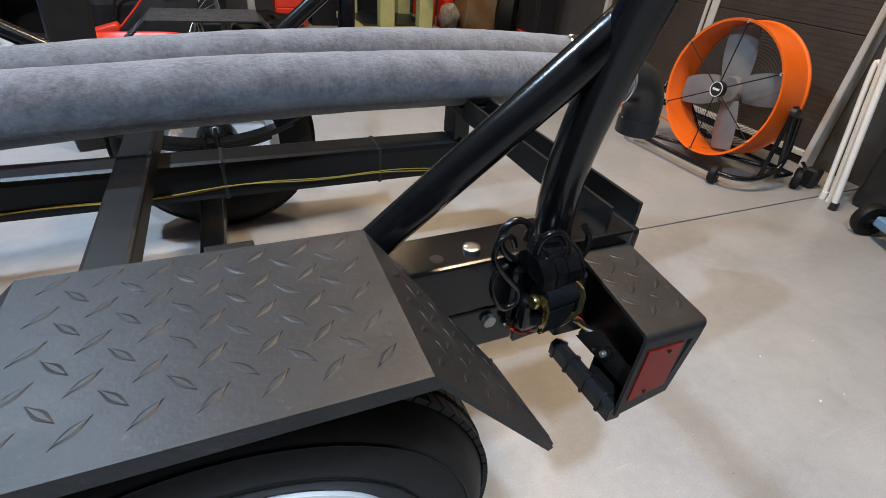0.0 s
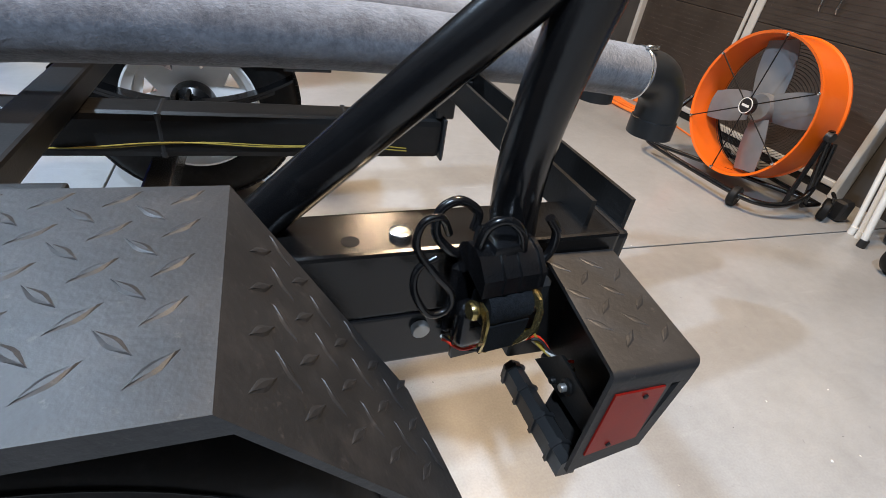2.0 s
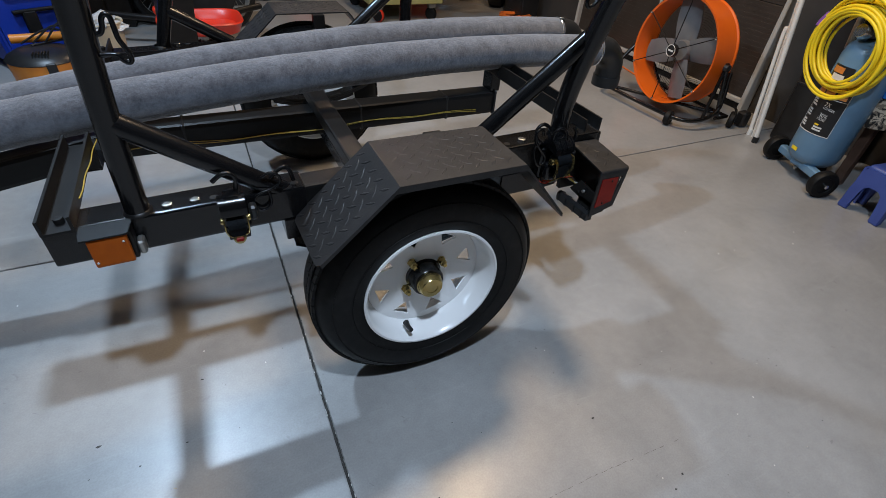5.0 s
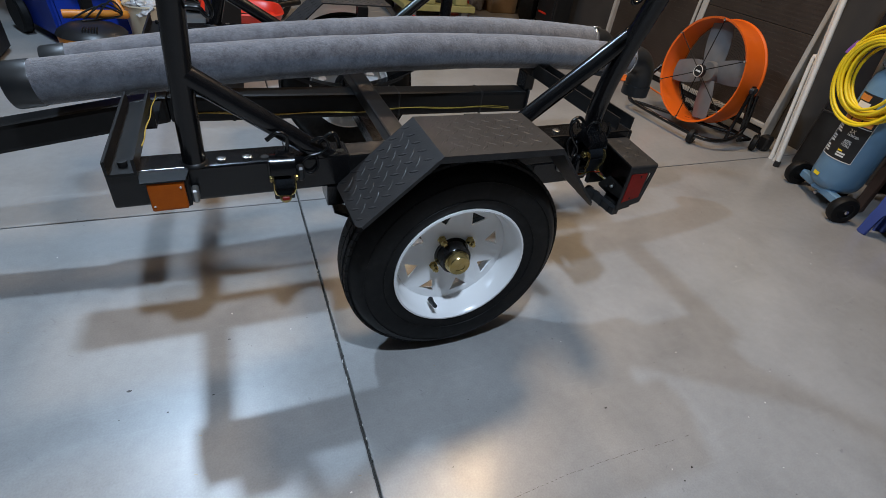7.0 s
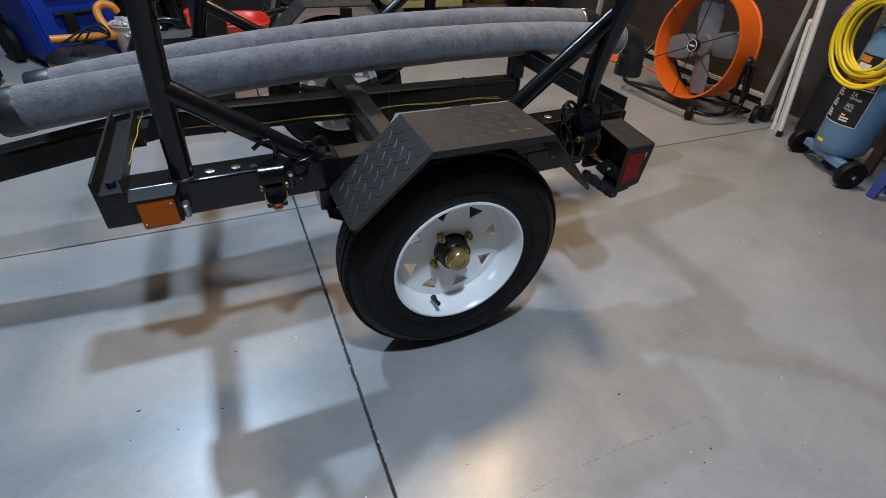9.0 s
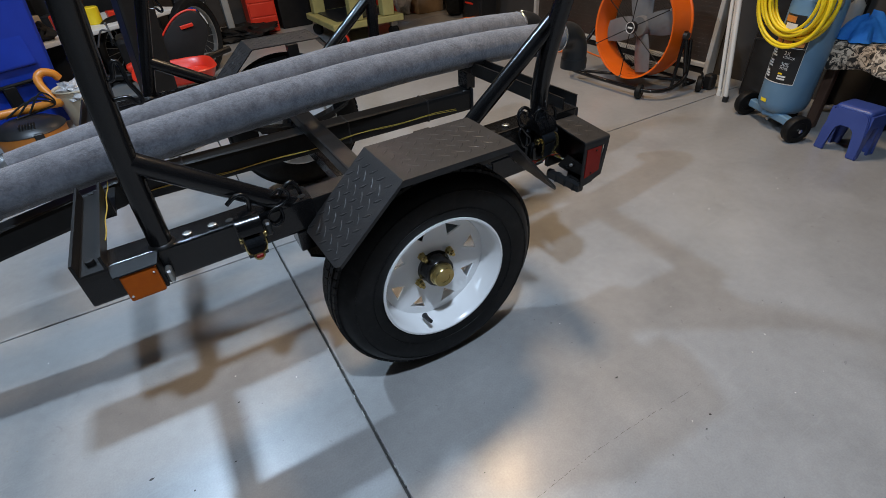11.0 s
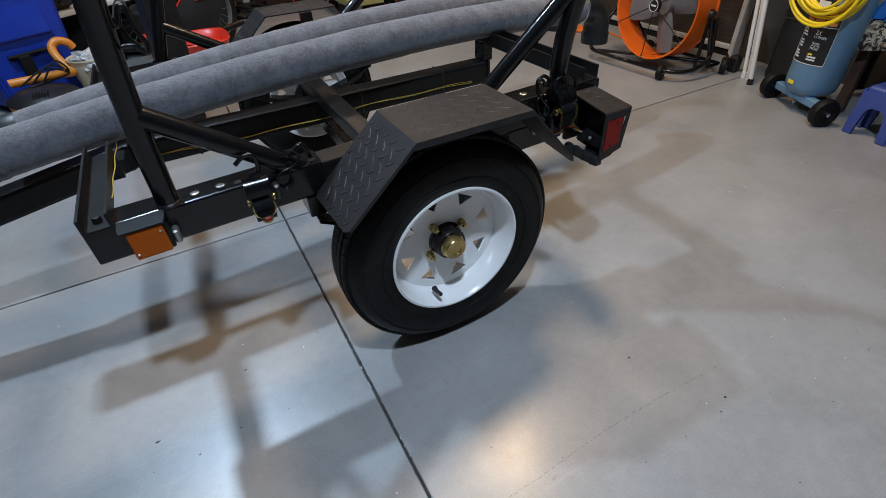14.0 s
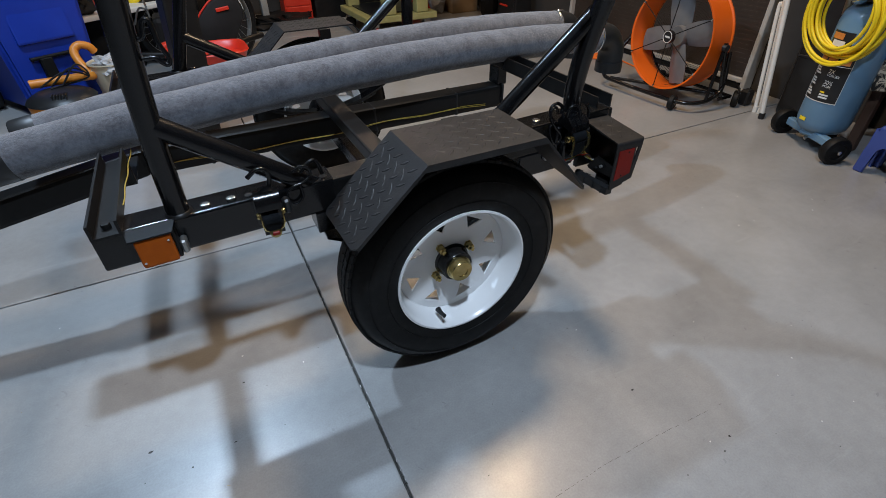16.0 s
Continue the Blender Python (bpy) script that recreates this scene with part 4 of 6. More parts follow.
bracket = part("lamp_bracket", solid(B(), [(0.405, 0.056, 0.412), (0.405, 0.024, 0.452), (0.405, -0.046, 0.446), (0.405, -0.034, 0.416)], (0.003, 0, 0)), SATIN, lamp_box, "dark steel bracket inside the lamp box")
bolt((0.4048, 0.002, 0.434), 0.0080, 0.003, (-1, 0, 0), SATIN, bracket)
bolt((0.4025, 0.002, 0.434), 0.0042, 0.006, (-1, 0, 0), SPOKE, bracket)
bolt((0.4048, 0.020, 0.422), 0.0035, 0.005, (-1, 0, 0), SATIN, bracket)
part("floor_plate", solid(B(), [(0.398, -0.050, 0.396), (0.428, -0.050, 0.402), (0.428, 0.070, 0.402), (0.424, 0.070, 0.396), (0.420, 0.030, 0.396), (0.398, 0.012, 0.396)], (0, 0, 0.004)), SATIN, lamp_box)
bm = B()
solid(bm, [(0.379, -0.050, 0.384), (0.397, -0.050, 0.384), (0.397, -0.050, 0.402), (0.386, -0.050, 0.408), (0.379, -0.050, 0.402)], (0, 0.118, -0.006))
part("front_lip", bm, PVCBLACK, lamp_box, "rolled black edge strip")
for yy in (-0.034, -0.004, 0.030, 0.058):
    dz = -0.006 * (yy + 0.05) / 0.118
    part("tie_band", solid(B(), [(x, yy, z + dz) for x, z in ((0.3768, 0.3830), (0.3992, 0.3830), (0.3992, 0.4030), (0.3866, 0.4102), (0.3768, 0.4030))], (0, 0.004, 0)), DARKPLASTIC, lamp_box)
# the loom comes from under the rail, past the strap and into the box
rng = random.Random(4)
for k, mat in enumerate((REDPLASTIC, WIREYELLOW, DOORTRIM, WIREYELLOW, DARKPLASTIC, REDPLASTIC, DOORTRIM)):
    run = []
    for x, y, z in ((0.306, 0.072, 0.448), (0.324, 0.062, 0.441), (0.346, 0.057, 0.444), (0.366, 0.056, 0.452), (0.384, 0.056, 0.452), (0.398, 0.052, 0.441), (0.412, 0.040, 0.432), (0.420, 0.020, 0.438)):
        run.append((x + rng.uniform(-0.003, 0.003), y + rng.uniform(-0.005, 0.005), z + rng.uniform(-0.0055, 0.0055)))
    part("wire", pipe(B(), smooth_path(run if k < 5 else run[:5], 5), 0.0016, 6), mat, lamp_box, "", True)


strap_gear = []


def ratchet(at, s, turn, label, size=1.0):
    """A wound strap with its ratchet frame and coated wire hooks, on the outer face of the rail."""
    M = Matrix.Translation(at) @ Matrix.Rotation(turn, 4, "Z") @ Matrix.Scale(size, 4)

    def W(p):
        return M @ Vector(p)
    th = thing("retractable_ratchet_strap", at, label, "ratchet strap", "ratchet straps")

    up = 0.008 if turn else 0.0

    def put(name, bm, mat, lab="", sm=False, lift=0.0):
        for v in bm.verts:
            v.co = M @ (v.co + Vector((0, 0, lift)))
        return part(name, bm, mat, th, lab, sm)
    put("mount", box(B(), -0.026, 0.026, -0.008, 0.0, -0.040, 0.020, 0.003), BLACK)
    if turn:
        put("back_shell", box(B(), -0.024, 0.026, -0.026, -0.0085, -0.040, -0.004, 0.008, None, 3), BLACK, "", True)
    tall = 0.004 if turn else 0.0
    arch = [(0.0, -0.002), (0.0, 0.024), (-0.003, 0.031), (-0.010, 0.036), (-0.019, 0.037), (-0.028, 0.034), (-0.035, 0.027), (-0.038, 0.016), (-0.0385, 0.004), (-0.0355, 0.003), (-0.033, 0.010), (-0.016, 0.012), (-0.010, 0.004)]
    arch = [(y * 0.94, z + tall + (0.008 if z < 0.02 and turn else 0.0)) for y, z in arch]
    put("spool_housing", solid(B(), [(-0.0205, y, z) for y, z in arch], (0.041, 0, 0)), BLACK, "black plastic spool housing", True)
    for sx in (-0.0225, -0.0075, 0.0045, 0.0195):
        put("housing_rib", solid(B(), [(sx, y * 1.03, z + 0.0012) for y, z in arch[1:9]], (0.003, 0, 0)), BLACK, "", True)
    put("clamp_neck", box(B(), -0.012, 0.014, -0.026, 0.004, 0.020 + tall, 0.041 + tall, 0.006, None, 2), BLACK, "", True)
    bm = B()
    lathe(bm, [(0, -0.016), (0.0125, -0.016), (0.0130, -0.012), (0.0126, -0.004), (0.0131, 0.004), (0.0128, 0.012), (0.0125, 0.016), (0, 0.016)], (0, -0.030, -0.018), (1, 0, 0), 24)
    put("webbing_roll", bm, WEBBING, "rolled dark webbing", True, up * 2.7)
    bm = B()
    solid(bm, [(-0.015, -0.042, -0.012), (0.015, -0.042, -0.012), (0.016, -0.039, -0.038), (-0.016, -0.039, -0.038)], (0, 0.003, 0))
    put("strap", bm, WEBBING, "dark woven strap", False, up)
    for sx in (-0.021, 0.021):
        bm = B()
        k = 0.9 if sx < 0 else -0.9
        solid(bm, [(sx, -0.034, 0.004), (sx, -0.042, 0.003), (sx, -0.0465, -0.004), (sx, -0.0470, -0.020), (sx * 0.86, -0.041, -0.034), (sx * 0.5, -0.038, -0.040), (sx * 0.5, -0.035, -0.038), (sx * 0.82, -0.037, -0.031), (sx * 0.97, -0.0430, -0.020), (sx, -0.0420, -0.006), (sx, -0.038, -0.002)], (0.0022 * k, 0, 0))
        put("ratchet_frame", bm, ZINC, "golden zinc ratchet frame", True, up)
    for sx in (-0.023, 0.023):
        bm = B()
        lathe(bm, [(0, -0.003), (0.0055, -0.003), (0.0065, -0.001), (0.0065, 0.001), (0.0055, 0.003), (0, 0.003)], (sx, -0.032, -0.004), (1, 0, 0), 16)
        put("ratchet_gear", bm, ZINC, "", True, up)
    if turn == 0:
        bm = B()
        lathe(bm, [(0.0095, 0.0), (0.0115, 0.003), (0.008, 0.0045), (0, 0.0035)], (0, -0.036, -0.043), (0, -1, 0.3), 20)
        put("release_ring", bm, ZINC, "", True)
    if turn == 0:
        put("release_button", box(B(), -0.007, 0.007, -0.045, -0.041, -0.047, -0.039, 0.0015), RED_LENS, "small red release button")
    put("lower_tab", solid(B(), [(-0.018, -0.008, -0.062), (0.020, -0.008, -0.062), (0.022, -0.008, -0.036), (-0.020, -0.008, -0.036)], (0, -0.004, 0)), DARKPLASTIC)
    put("end_knob", box(B(), 0.026, 0.040, -0.030, -0.008, -0.016, 0.014, 0.004), PVCBLACK)
    strap_gear.append(th)
    return th, M


def coated_hook(run, label, r=0.0031):
    ob = solo("strap_hook", pipe(B(), smooth_path(run, 7), r, 12), BLACK, label, "strap hook", "strap hooks", smooth=True)
    strap_gear.append(ob)
    return ob


ratchet((-0.368, 0.0800, 0.506), -1, 0.0, "black retractable ratchet strap with golden frame beside the front brace", 1.0)
ratchet((0.350, 0.0800, 0.506), -1, 0.12, "black retractable ratchet strap with golden frame beside the rear post", 1.30)
# coated wire hooks of the straps
coated_hook([(-0.309, 0.078, 0.562), (-0.292, 0.076, 0.570), (-0.279, 0.074, 0.562), (-0.279, 0.074, 0.548), (-0.294, 0.074, 0.537), (-0.315, 0.073, 0.533), (-0.327, 0.073, 0.523), (-0.329, 0.073, 0.508), (-0.320, 0.073, 0.496), (-0.308, 0.073, 0.497), (-0.299, 0.074, 0.510), (-0.301, 0.077, 0.530)], "black coated wire S-hook hanging on the rail by the front strap", 0.0028)
coated_hook([(-0.250, 0.102, 0.533), (-0.256, 0.098, 0.558), (-0.266, 0.095, 0.568), (-0.281, 0.093, 0.561), (-0.296, 0.092, 0.547), (-0.306, 0.090, 0.539)], "dark grey hook end standing in the rail hole", 0.0042)
coated_hook([(-0.392, 0.070, 0.572), (-0.374, 0.070, 0.584), (-0.361, 0.070, 0.583), (-0.354, 0.070, 0.572), (-0.356, 0.072, 0.552), (-0.362, 0.072, 0.530)], "black coated wire hook over the front strap", 0.0042)
coated_hook([(0.303, 0.058, 0.572), (0.292, 0.052, 0.590), (0.278, 0.050, 0.587), (0.275, 0.048, 0.568), (0.289, 0.046, 0.547), (0.307, 0.044, 0.525), (0.306, 0.043, 0.508), (0.290, 0.042, 0.506), (0.276, 0.044, 0.530), (0.278, 0.047, 0.549), (0.292, 0.049, 0.557)], "black coated wire S-hook hanging beside the rear strap", 0.0031)
coated_hook([(0.337, 0.086, 0.556), (0.337, 0.085, 0.573), (0.319, 0.084, 0.585), (0.303, 0.083, 0.577), (0.302, 0.080, 0.556), (0.320, 0.078, 0.538), (0.330, 0.080, 0.540)], "dark grey coated hook end on top of the rail", 0.0042)
coated_hook([(0.328, 0.056, 0.540), (0.330, 0.052, 0.577), (0.345, 0.050, 0.586), (0.361, 0.050, 0.573), (0.369, 0.054, 0.545)], "black coated hook over the rear strap", 0.0042)
coated_hook([(0.374, 0.058, 0.540), (0.388, 0.060, 0.534), (0.401, 0.062, 0.544), (0.402, 0.063, 0.564), (0.392, 0.064, 0.578)], "black coated hook with a bright tip by the lamp box", 0.0042)

# the rig rests on its tyres; the lamp box and the marker sit a little off the rail
lamp_box.location.x += 0.016
for ob in trailer.children_recursive:
    top = ob if ob.parent == trailer else ob.parent if ob.parent.parent == trailer else ob.parent.parent
    if top.name.split(".")[0] in ("side_rail", "rail_sleeve", "rail_plate", "rail_bolt", "bolt_hole", "spring_hanger", "front_crossmember", "marker_lamp", "front_post", "front_brace"):
        for v in ob.data.vertices:
            v.co.z += TILT * (ob.matrix_basis.translation.x + v.co.x)
trailer.location.z -= SETTLE
for ob in strap_gear:
    ob.location.z -= SETTLE

# ---- the drum fan by the roll-up door ----
fan = thing("drum_fan", (2.06, 1.12, 0), "large orange drum fan with grey blades on a black wheeled stand", "fan")
FC, FR = Vector((1.968, 1.164, 0.331)), 0.270
FAX = Vector((-0.985, 0.03, 0.05)).normalized()      # the way it blows
FSX = FAX.cross(Vector((0, 0, 1))).normalized()
FUP = FSX.cross(FAX).normalized()


def F(a, r, h):
    return FC + (FSX * math.cos(a) + FUP * math.sin(a)) * r + FAX * h


bm = B()
lathe(bm, [(FR - 0.004, 0.0), (FR + 0.006, 0.004), (FR + 0.007, -0.004), (FR, -0.012), (FR, -0.140), (FR + 0.006, -0.147), (FR + 0.005, -0.155), (FR - 0.005, -0.151), (FR - 0.005, -0.010)], FC, FAX, 64, True)
part("drum", bm, ORANGE, fan, "orange steel drum", True)
bm = B()
lathe(bm, [(0, 0.012), (0.030, 0.012), (0.034, 0.006), (0.034, -0.01), (0, -0.01)], FC, FAX, 28)
badge = part("badge", bm, LABELBLACK, fan, "black round hub badge", True)
bm = B()
ring = [F(2 * math.pi * i / 32, 0.029, 0.0128) for i in range(32)]
pipe(bm, ring, 0.0018, 6, True)
part("badge_ring", bm, LABELWHITE, badge, "", True)
bm = B()
box(bm, -0.017, 0.017, -0.0045, 0.0045, 0, 0.0012)
mm = Matrix.Translation(FC + FAX * 0.0125) @ Matrix((FSX, FUP, FAX)).transposed().to_4x4()
for v in bm.verts:
    v.co = mm @ v.co
part("badge_mark", bm, LABELWHITE, badge)
for k in range(6):
    a = math.pi / 6 + 0.04 + k * math.pi / 3
    part("guard_spoke", pipe(B(), [F(a, 0.03, 0.006), F(a, FR - 0.002, 0.004)], 0.0024, 6), RUBBER, fan, "", True)
    part("guard_bolt", lathe(B(), [(0, 0.010), (0.006, 0.008), (0.006, 0), (0, 0)], F(a, FR - 0.002, 0.002), FAX, 10), CHROME, fan)
bm = B()
for rr in [0.045 + 0.0115 * i for i in range(20)]:
    n = 48
    pipe(bm, [F(2 * math.pi * i / n, rr, -0.142) for i in range(n)], 0.0011, 4, True)
part("rear_grille", bm, SATIN, fan, "fine wire rings of the rear guard", True)
for k in range(4):
    a = math.pi / 2 - 0.26 + k * math.pi / 2
    bm = B()
    rows = []
    for i in range(9):
        r = 0.045 + (FR - 0.065) * i / 8
        w = 0.058 + 0.012 * math.sin(i / 8 * math.pi)
        tw = radians(26 - 10 * i / 8)
        row = []
        for j in range(7):
            s = (j / 6 - 0.5) * 2 * w
            ta = a
            base = (FSX * math.cos(ta) + FUP * math.sin(ta)) * r
            tang = (-FSX * math.sin(ta) + FUP * math.cos(ta))
            row.append(FC + base + tang * s * math.cos(tw) + FAX * (-0.085 - s * math.sin(tw) * 0.6 + 0.012 * (1 - (s / w) ** 2)))
        rows.append(row)
    top = [[bm.verts.new(p) for p in row] for row in rows]
    bot = [[bm.verts.new(p - FAX * 0.003) for p in row] for row in rows]
    for G in (top, bot):
        for i in range(8):
            for j in range(6):
                bm.faces.new((G[i][j], G[i][j + 1], G[i + 1][j + 1], G[i + 1][j]))
    edge = [(i, 0) for i in range(9)] + [(8, j) for j in range(1, 7)] + [(i, 6) for i in range(7, -1, -1)] + [(0, j) for j in range(5, 0, -1)]
    for i in range(len(edge)):
        p, q = edge[i], edge[(i + 1) % len(edge)]
        bm.faces.new((top[p[0]][p[1]], top[q[0]][q[1]], bot[q[0]][q[1]], bot[p[0]][p[1]]))
    part("blade", bm, FANGREY, fan, "grey curved fan blade", True)
part("motor", lathe(B(), [(0, -0.055), (0.050, -0.055), (0.056, -0.065), (0.056, -0.135), (0, -0.135)], FC, FAX, 28), FANGREY, fan, "grey motor body", True)
# stand: bent tube base, uprights at the drum's sides, wheels
SL, SR = FC + FSX * (FR + 0.022) - FAX * 0.08, FC - FSX * (FR + 0.022) - FAX * 0.08
nearside, farside = (SL, SR) if SL.y < SR.y else (SR, SL)
gz = 0.055
base = smooth_path([farside + Vector((0.0, 0.006, 0.0)), (1.95, farside.y + 0.03, 0.20), (1.87, farside.y + 0.03, 0.10), (1.83, farside.y + 0.0, gz + 0.012), (1.84, farside.y - 0.10, gz), (1.86, 1.00, gz), (1.91, 0.88, gz), (2.02, nearside.y - 0.02, gz + 0.01), (2.10, nearside.y - 0.02, 0.12), (2.09, nearside.y - 0.006, 0.30)], 6)
part("base_tube", pipe(B(), base, 0.011, 12), BLACK, fan, "bent black tube base", True)
part("upright", pipe(B(), [nearside + Vector((0, -0.004, 0.02)), Vector((2.12, nearside.y - 0.015, 0.05))], 0.011, 12), BLACK, fan, "black tube upright", True)
part("upright", pipe(B(), [nearside + Vector((0, -0.004, 0.02)), Vector((2.00, nearside.y - 0.015, 0.05))], 0.009, 12), BLACK, fan, "black tube upright", True)
part("upright", pipe(B(), [farside + Vector((0, 0.004, 0.0)), Vector((2.19, farside.y - 0.10, 0.06))], 0.011, 12), BLACK, fan, "black tube upright", True)
part("cross_tube", pipe(B(), [(1.86, farside.y - 0.02, gz), (2.18, nearside.y + 0.03, gz)], 0.009, 12), BLACK, fan, "", True)
part("cross_tube", pipe(B(), [(2.20, farside.y - 0.10, gz), (2.20, nearside.y - 0.02, gz), (2.10, nearside.y - 0.02, gz)], 0.009, 12), BLACK, fan, "", True)
part("tilt_knob", lathe(B(), [(0, 0.02), (0.018, 0.02), (0.020, 0.0), (0, 0.0)], nearside, (0, -1, 0), 12), DARKPLASTIC, fan, "", True)
for at, ax2, r in (((1.880, 0.965, 0.040), (0.35, -0.94, 0), 0.040), ((2.222, 0.832, 0.044), (0.5, -0.86, 0), 0.044), ((2.19, farside.y - 0.12, 0.040), (0.2, -0.98, 0), 0.040)):
    w = part("wheel", lathe(B(), [(0, -0.012), (r * 0.5, -0.014), (r * 0.85, -0.016), (r, -0.010), (r, 0.010), (r * 0.85, 0.016), (r * 0.5, 0.014), (0, 0.012)], at, ax2, 28), RUBBER, fan, "small black rubber wheel", True)
    part("wheel_hub", lathe(B(), [(0, 0.019), (r * 0.22, 0.018), (r * 0.22, -0.018), (0, -0.019)], at, ax2, 14), SPOKE, w, "", True)
part("wheel_bracket", pipe(B(), [(2.222, 0.815, 0.046), (2.20, 0.815, 0.105), (2.22, 0.84, 0.11)], 0.007, 8), BLACK, fan, "", True)
part("brake_block", box(B(), 2.27, 2.33, 0.795, 0.850, 0.001, 0.085, 0.010), DARKPLASTIC, fan)

# ---- white pipes leaning by the door ----
for k, (x, y, top, r) in enumerate(((2.255, 0.722, 0.50, 0.0100), (2.250, 0.690, 0.90, 0.011), (2.190, 0.640, 1.35, 0.012))):
    pts = [Vector((x, y, 0.008)), Vector((x + 0.01, y + 0.085 * top, top * 0.5)), Vector((x + 0.02, y + 0.17 * top, top))]
    bm = B()
    if k == 0:
        pts = smooth_path(pts + [Vector((x + 0.022, y + 0.072, top + 0.016)), Vector((x + 0.022, y + 0.048, top + 0.010))], 6)
    pipe(bm, pts, r, 14)
    rod = solo("white_pole", bm, WHITEPIPE, "slim white plastic pole standing on end by the door", "pole", "white poles by the door", smooth=True)
    part("foot_cap", lathe(B(), [(0, 0), (r + 0.003, 0), (r + 0.003, 0.03), (0, 0.03)], (x, y, 0.0), n=14), DARKPLASTIC if k == 2 else WHITEPIPE, rod, "", True)
# dark folded bag, and boards behind the compressor
bm = B()
box(bm, 2.32, 2.46, 0.46, 0.66, 0.0, 0.98, 0.03, None, 3)
for v in bm.verts:
    v.co += Vector((noise.noise(v.co * 9), noise.noise(v.co * 9 + Vector((5, 0, 0))), 0)) * 0.012
bag = solo("black_case", bm, LABELBLACK, "tall folded black case standing behind the white poles", "case", smooth=True)
for z in (0.30, 0.62):
    part("seam", box(B(), 2.313, 2.3185, 0.465, 0.655, z, z + 0.012, 0.002), DARKPLASTIC, bag)
for z in (0.46, 0.80):
    part("stud", lathe(B(), [(0, 0.003), (0.004, 0.002), (0.005, 0), (0, 0)], (2.312, 0.48, z), (-1, 0, 0), 10), SPOKE, bag, "", True)
# the boards' near-black colour holds the shade of this corner
for k, (y, w, m_) in enumerate(((0.30, 0.035, CLUTTERSHADE), (0.05, 0.06, CLUTTERSHADE))):
    solo("board", box(B(), 2.50, 2.54, y, y + w, 0.0, 1.5, 0.004), m_, "long narrow board standing upright against the wall", "board", "boards by the wall")

# ---- upright air compressor with a coiled hose ----
cx, cy = 2.075, 0.305
comp = thing("air_compressor", (cx, cy, 0), "upright blue air compressor on two black wheels", "air compressor")
CR = 0.104
CF = Vector((-0.965, 0.262, 0)).normalized()     # the way its label faces
CS = Vector((0, 0, 1)).cross(CF).normalized()


def K(f, s, z):
    return Vector((cx, cy, 0)) + CF * f + CS * s + Vector((0, 0, z))


part("tank", lathe(B(), [(0, 0.075), (0.045, 0.078), (0.081, 0.09), (0.098, 0.108), (CR, 0.135), (CR, 0.54), (0.098, 0.575), (0.081, 0.595), (0.05, 0.61), (0, 0.612)], (cx, cy, 0), n=48), TANKBLUE, comp, "blue enamelled steel tank", True)


def wrap(f0, f1, z0, z1, r, n=10):
    """A curved skin on the tank between two turns."""
    bm = B()
    rows = []
    for i in range(n + 1):
        a = f0 + (f1 - f0) * i / n
        d = CF * math.cos(a) + CS * math.sin(a)
        rows.append([bm.verts.new(Vector((cx, cy, z)) + d * r) for z in (z0, z1)])
    for i in range(n):
        bm.faces.new((rows[i][0], rows[i + 1][0], rows[i + 1][1], rows[i][1]))
    ext = bmesh.ops.extrude_face_region(bm, geom=bm.faces[:])
    for v in [g for g in ext["geom"] if isinstance(g, bmesh.types.BMVert)]:
        d = Vector((v.co.x - cx, v.co.y - cy, 0)).normalized()
        v.co += d * 0.0012
    return bm


LA, LB = -0.66, 0.82
label = part("label", wrap(LA, LB, 0.228, 0.450, CR + 0.0006), LABELBLACK, comp, "black product label with white print", True)
for z0, z1 in ((0.2285, 0.2315), (0.3800, 0.3820)):
    part("label_edge", wrap(LA, LB, z0, z1, CR + 0.002), LABELWHITE, label, "", True)
for a in (LA, LB - 0.018):
    part("label_edge", wrap(a, a + 0.018, 0.229, 0.449, CR + 0.002, 3), LABELWHITE, label, "", True)
for k in range(3):
    a = LA + 0.07 + k * 0.46
    part("picture", wrap(a, a + 0.38, 0.388, 0.432, CR + 0.002, 4), LABELORANGE, label, "", True)
rng = random.Random(11)
for col, a0 in enumerate((LA + 0.10, LA + 0.78)):
    for row in range(3):
        z = 0.358 - row * 0.045
        for i in range(3):
            w = rng.uniform(0.16, 0.34)
            if col == 1 and row < 2:
                continue
            part("print_bar", wrap(a0, a0 + w, z - 0.011 * i, z - 0.011 * i + 0.0065, CR + 0.002, 3), LABELWHITE if i or col == 0 else HOSEYELLOW, label, "", True)


def words(text, turn, z, height, mat):
    """A short printed word on the tank's label."""
    c = bpy.data.curves.new("lettering", "FONT")
    c.body, c.size, c.extrude, c.align_x = text, height, 0.0002, "LEFT"
    c.materials.append(mat)
    ob = new("lettering", c)
    d = CF * math.cos(turn) + CS * math.sin(turn)
    right = Vector((0, 0, 1)).cross(d)
    m = Matrix((right, Vector((0, 0, 1)), d)).transposed().to_4x4()
    m.translation = Vector((cx, cy, z)) + d * (CR + 0.0032)
    ob.parent = label
    ob.matrix_basis = m
    return ob


for text, z, size in (("2X", 0.350, 0.023), ("LONGER", 0.337, 0.014), ("30%", 0.304, 0.023), ("MORE", 0.291, 0.014)):
    words(text, LA + 0.76, z, size, LABELWHITE)


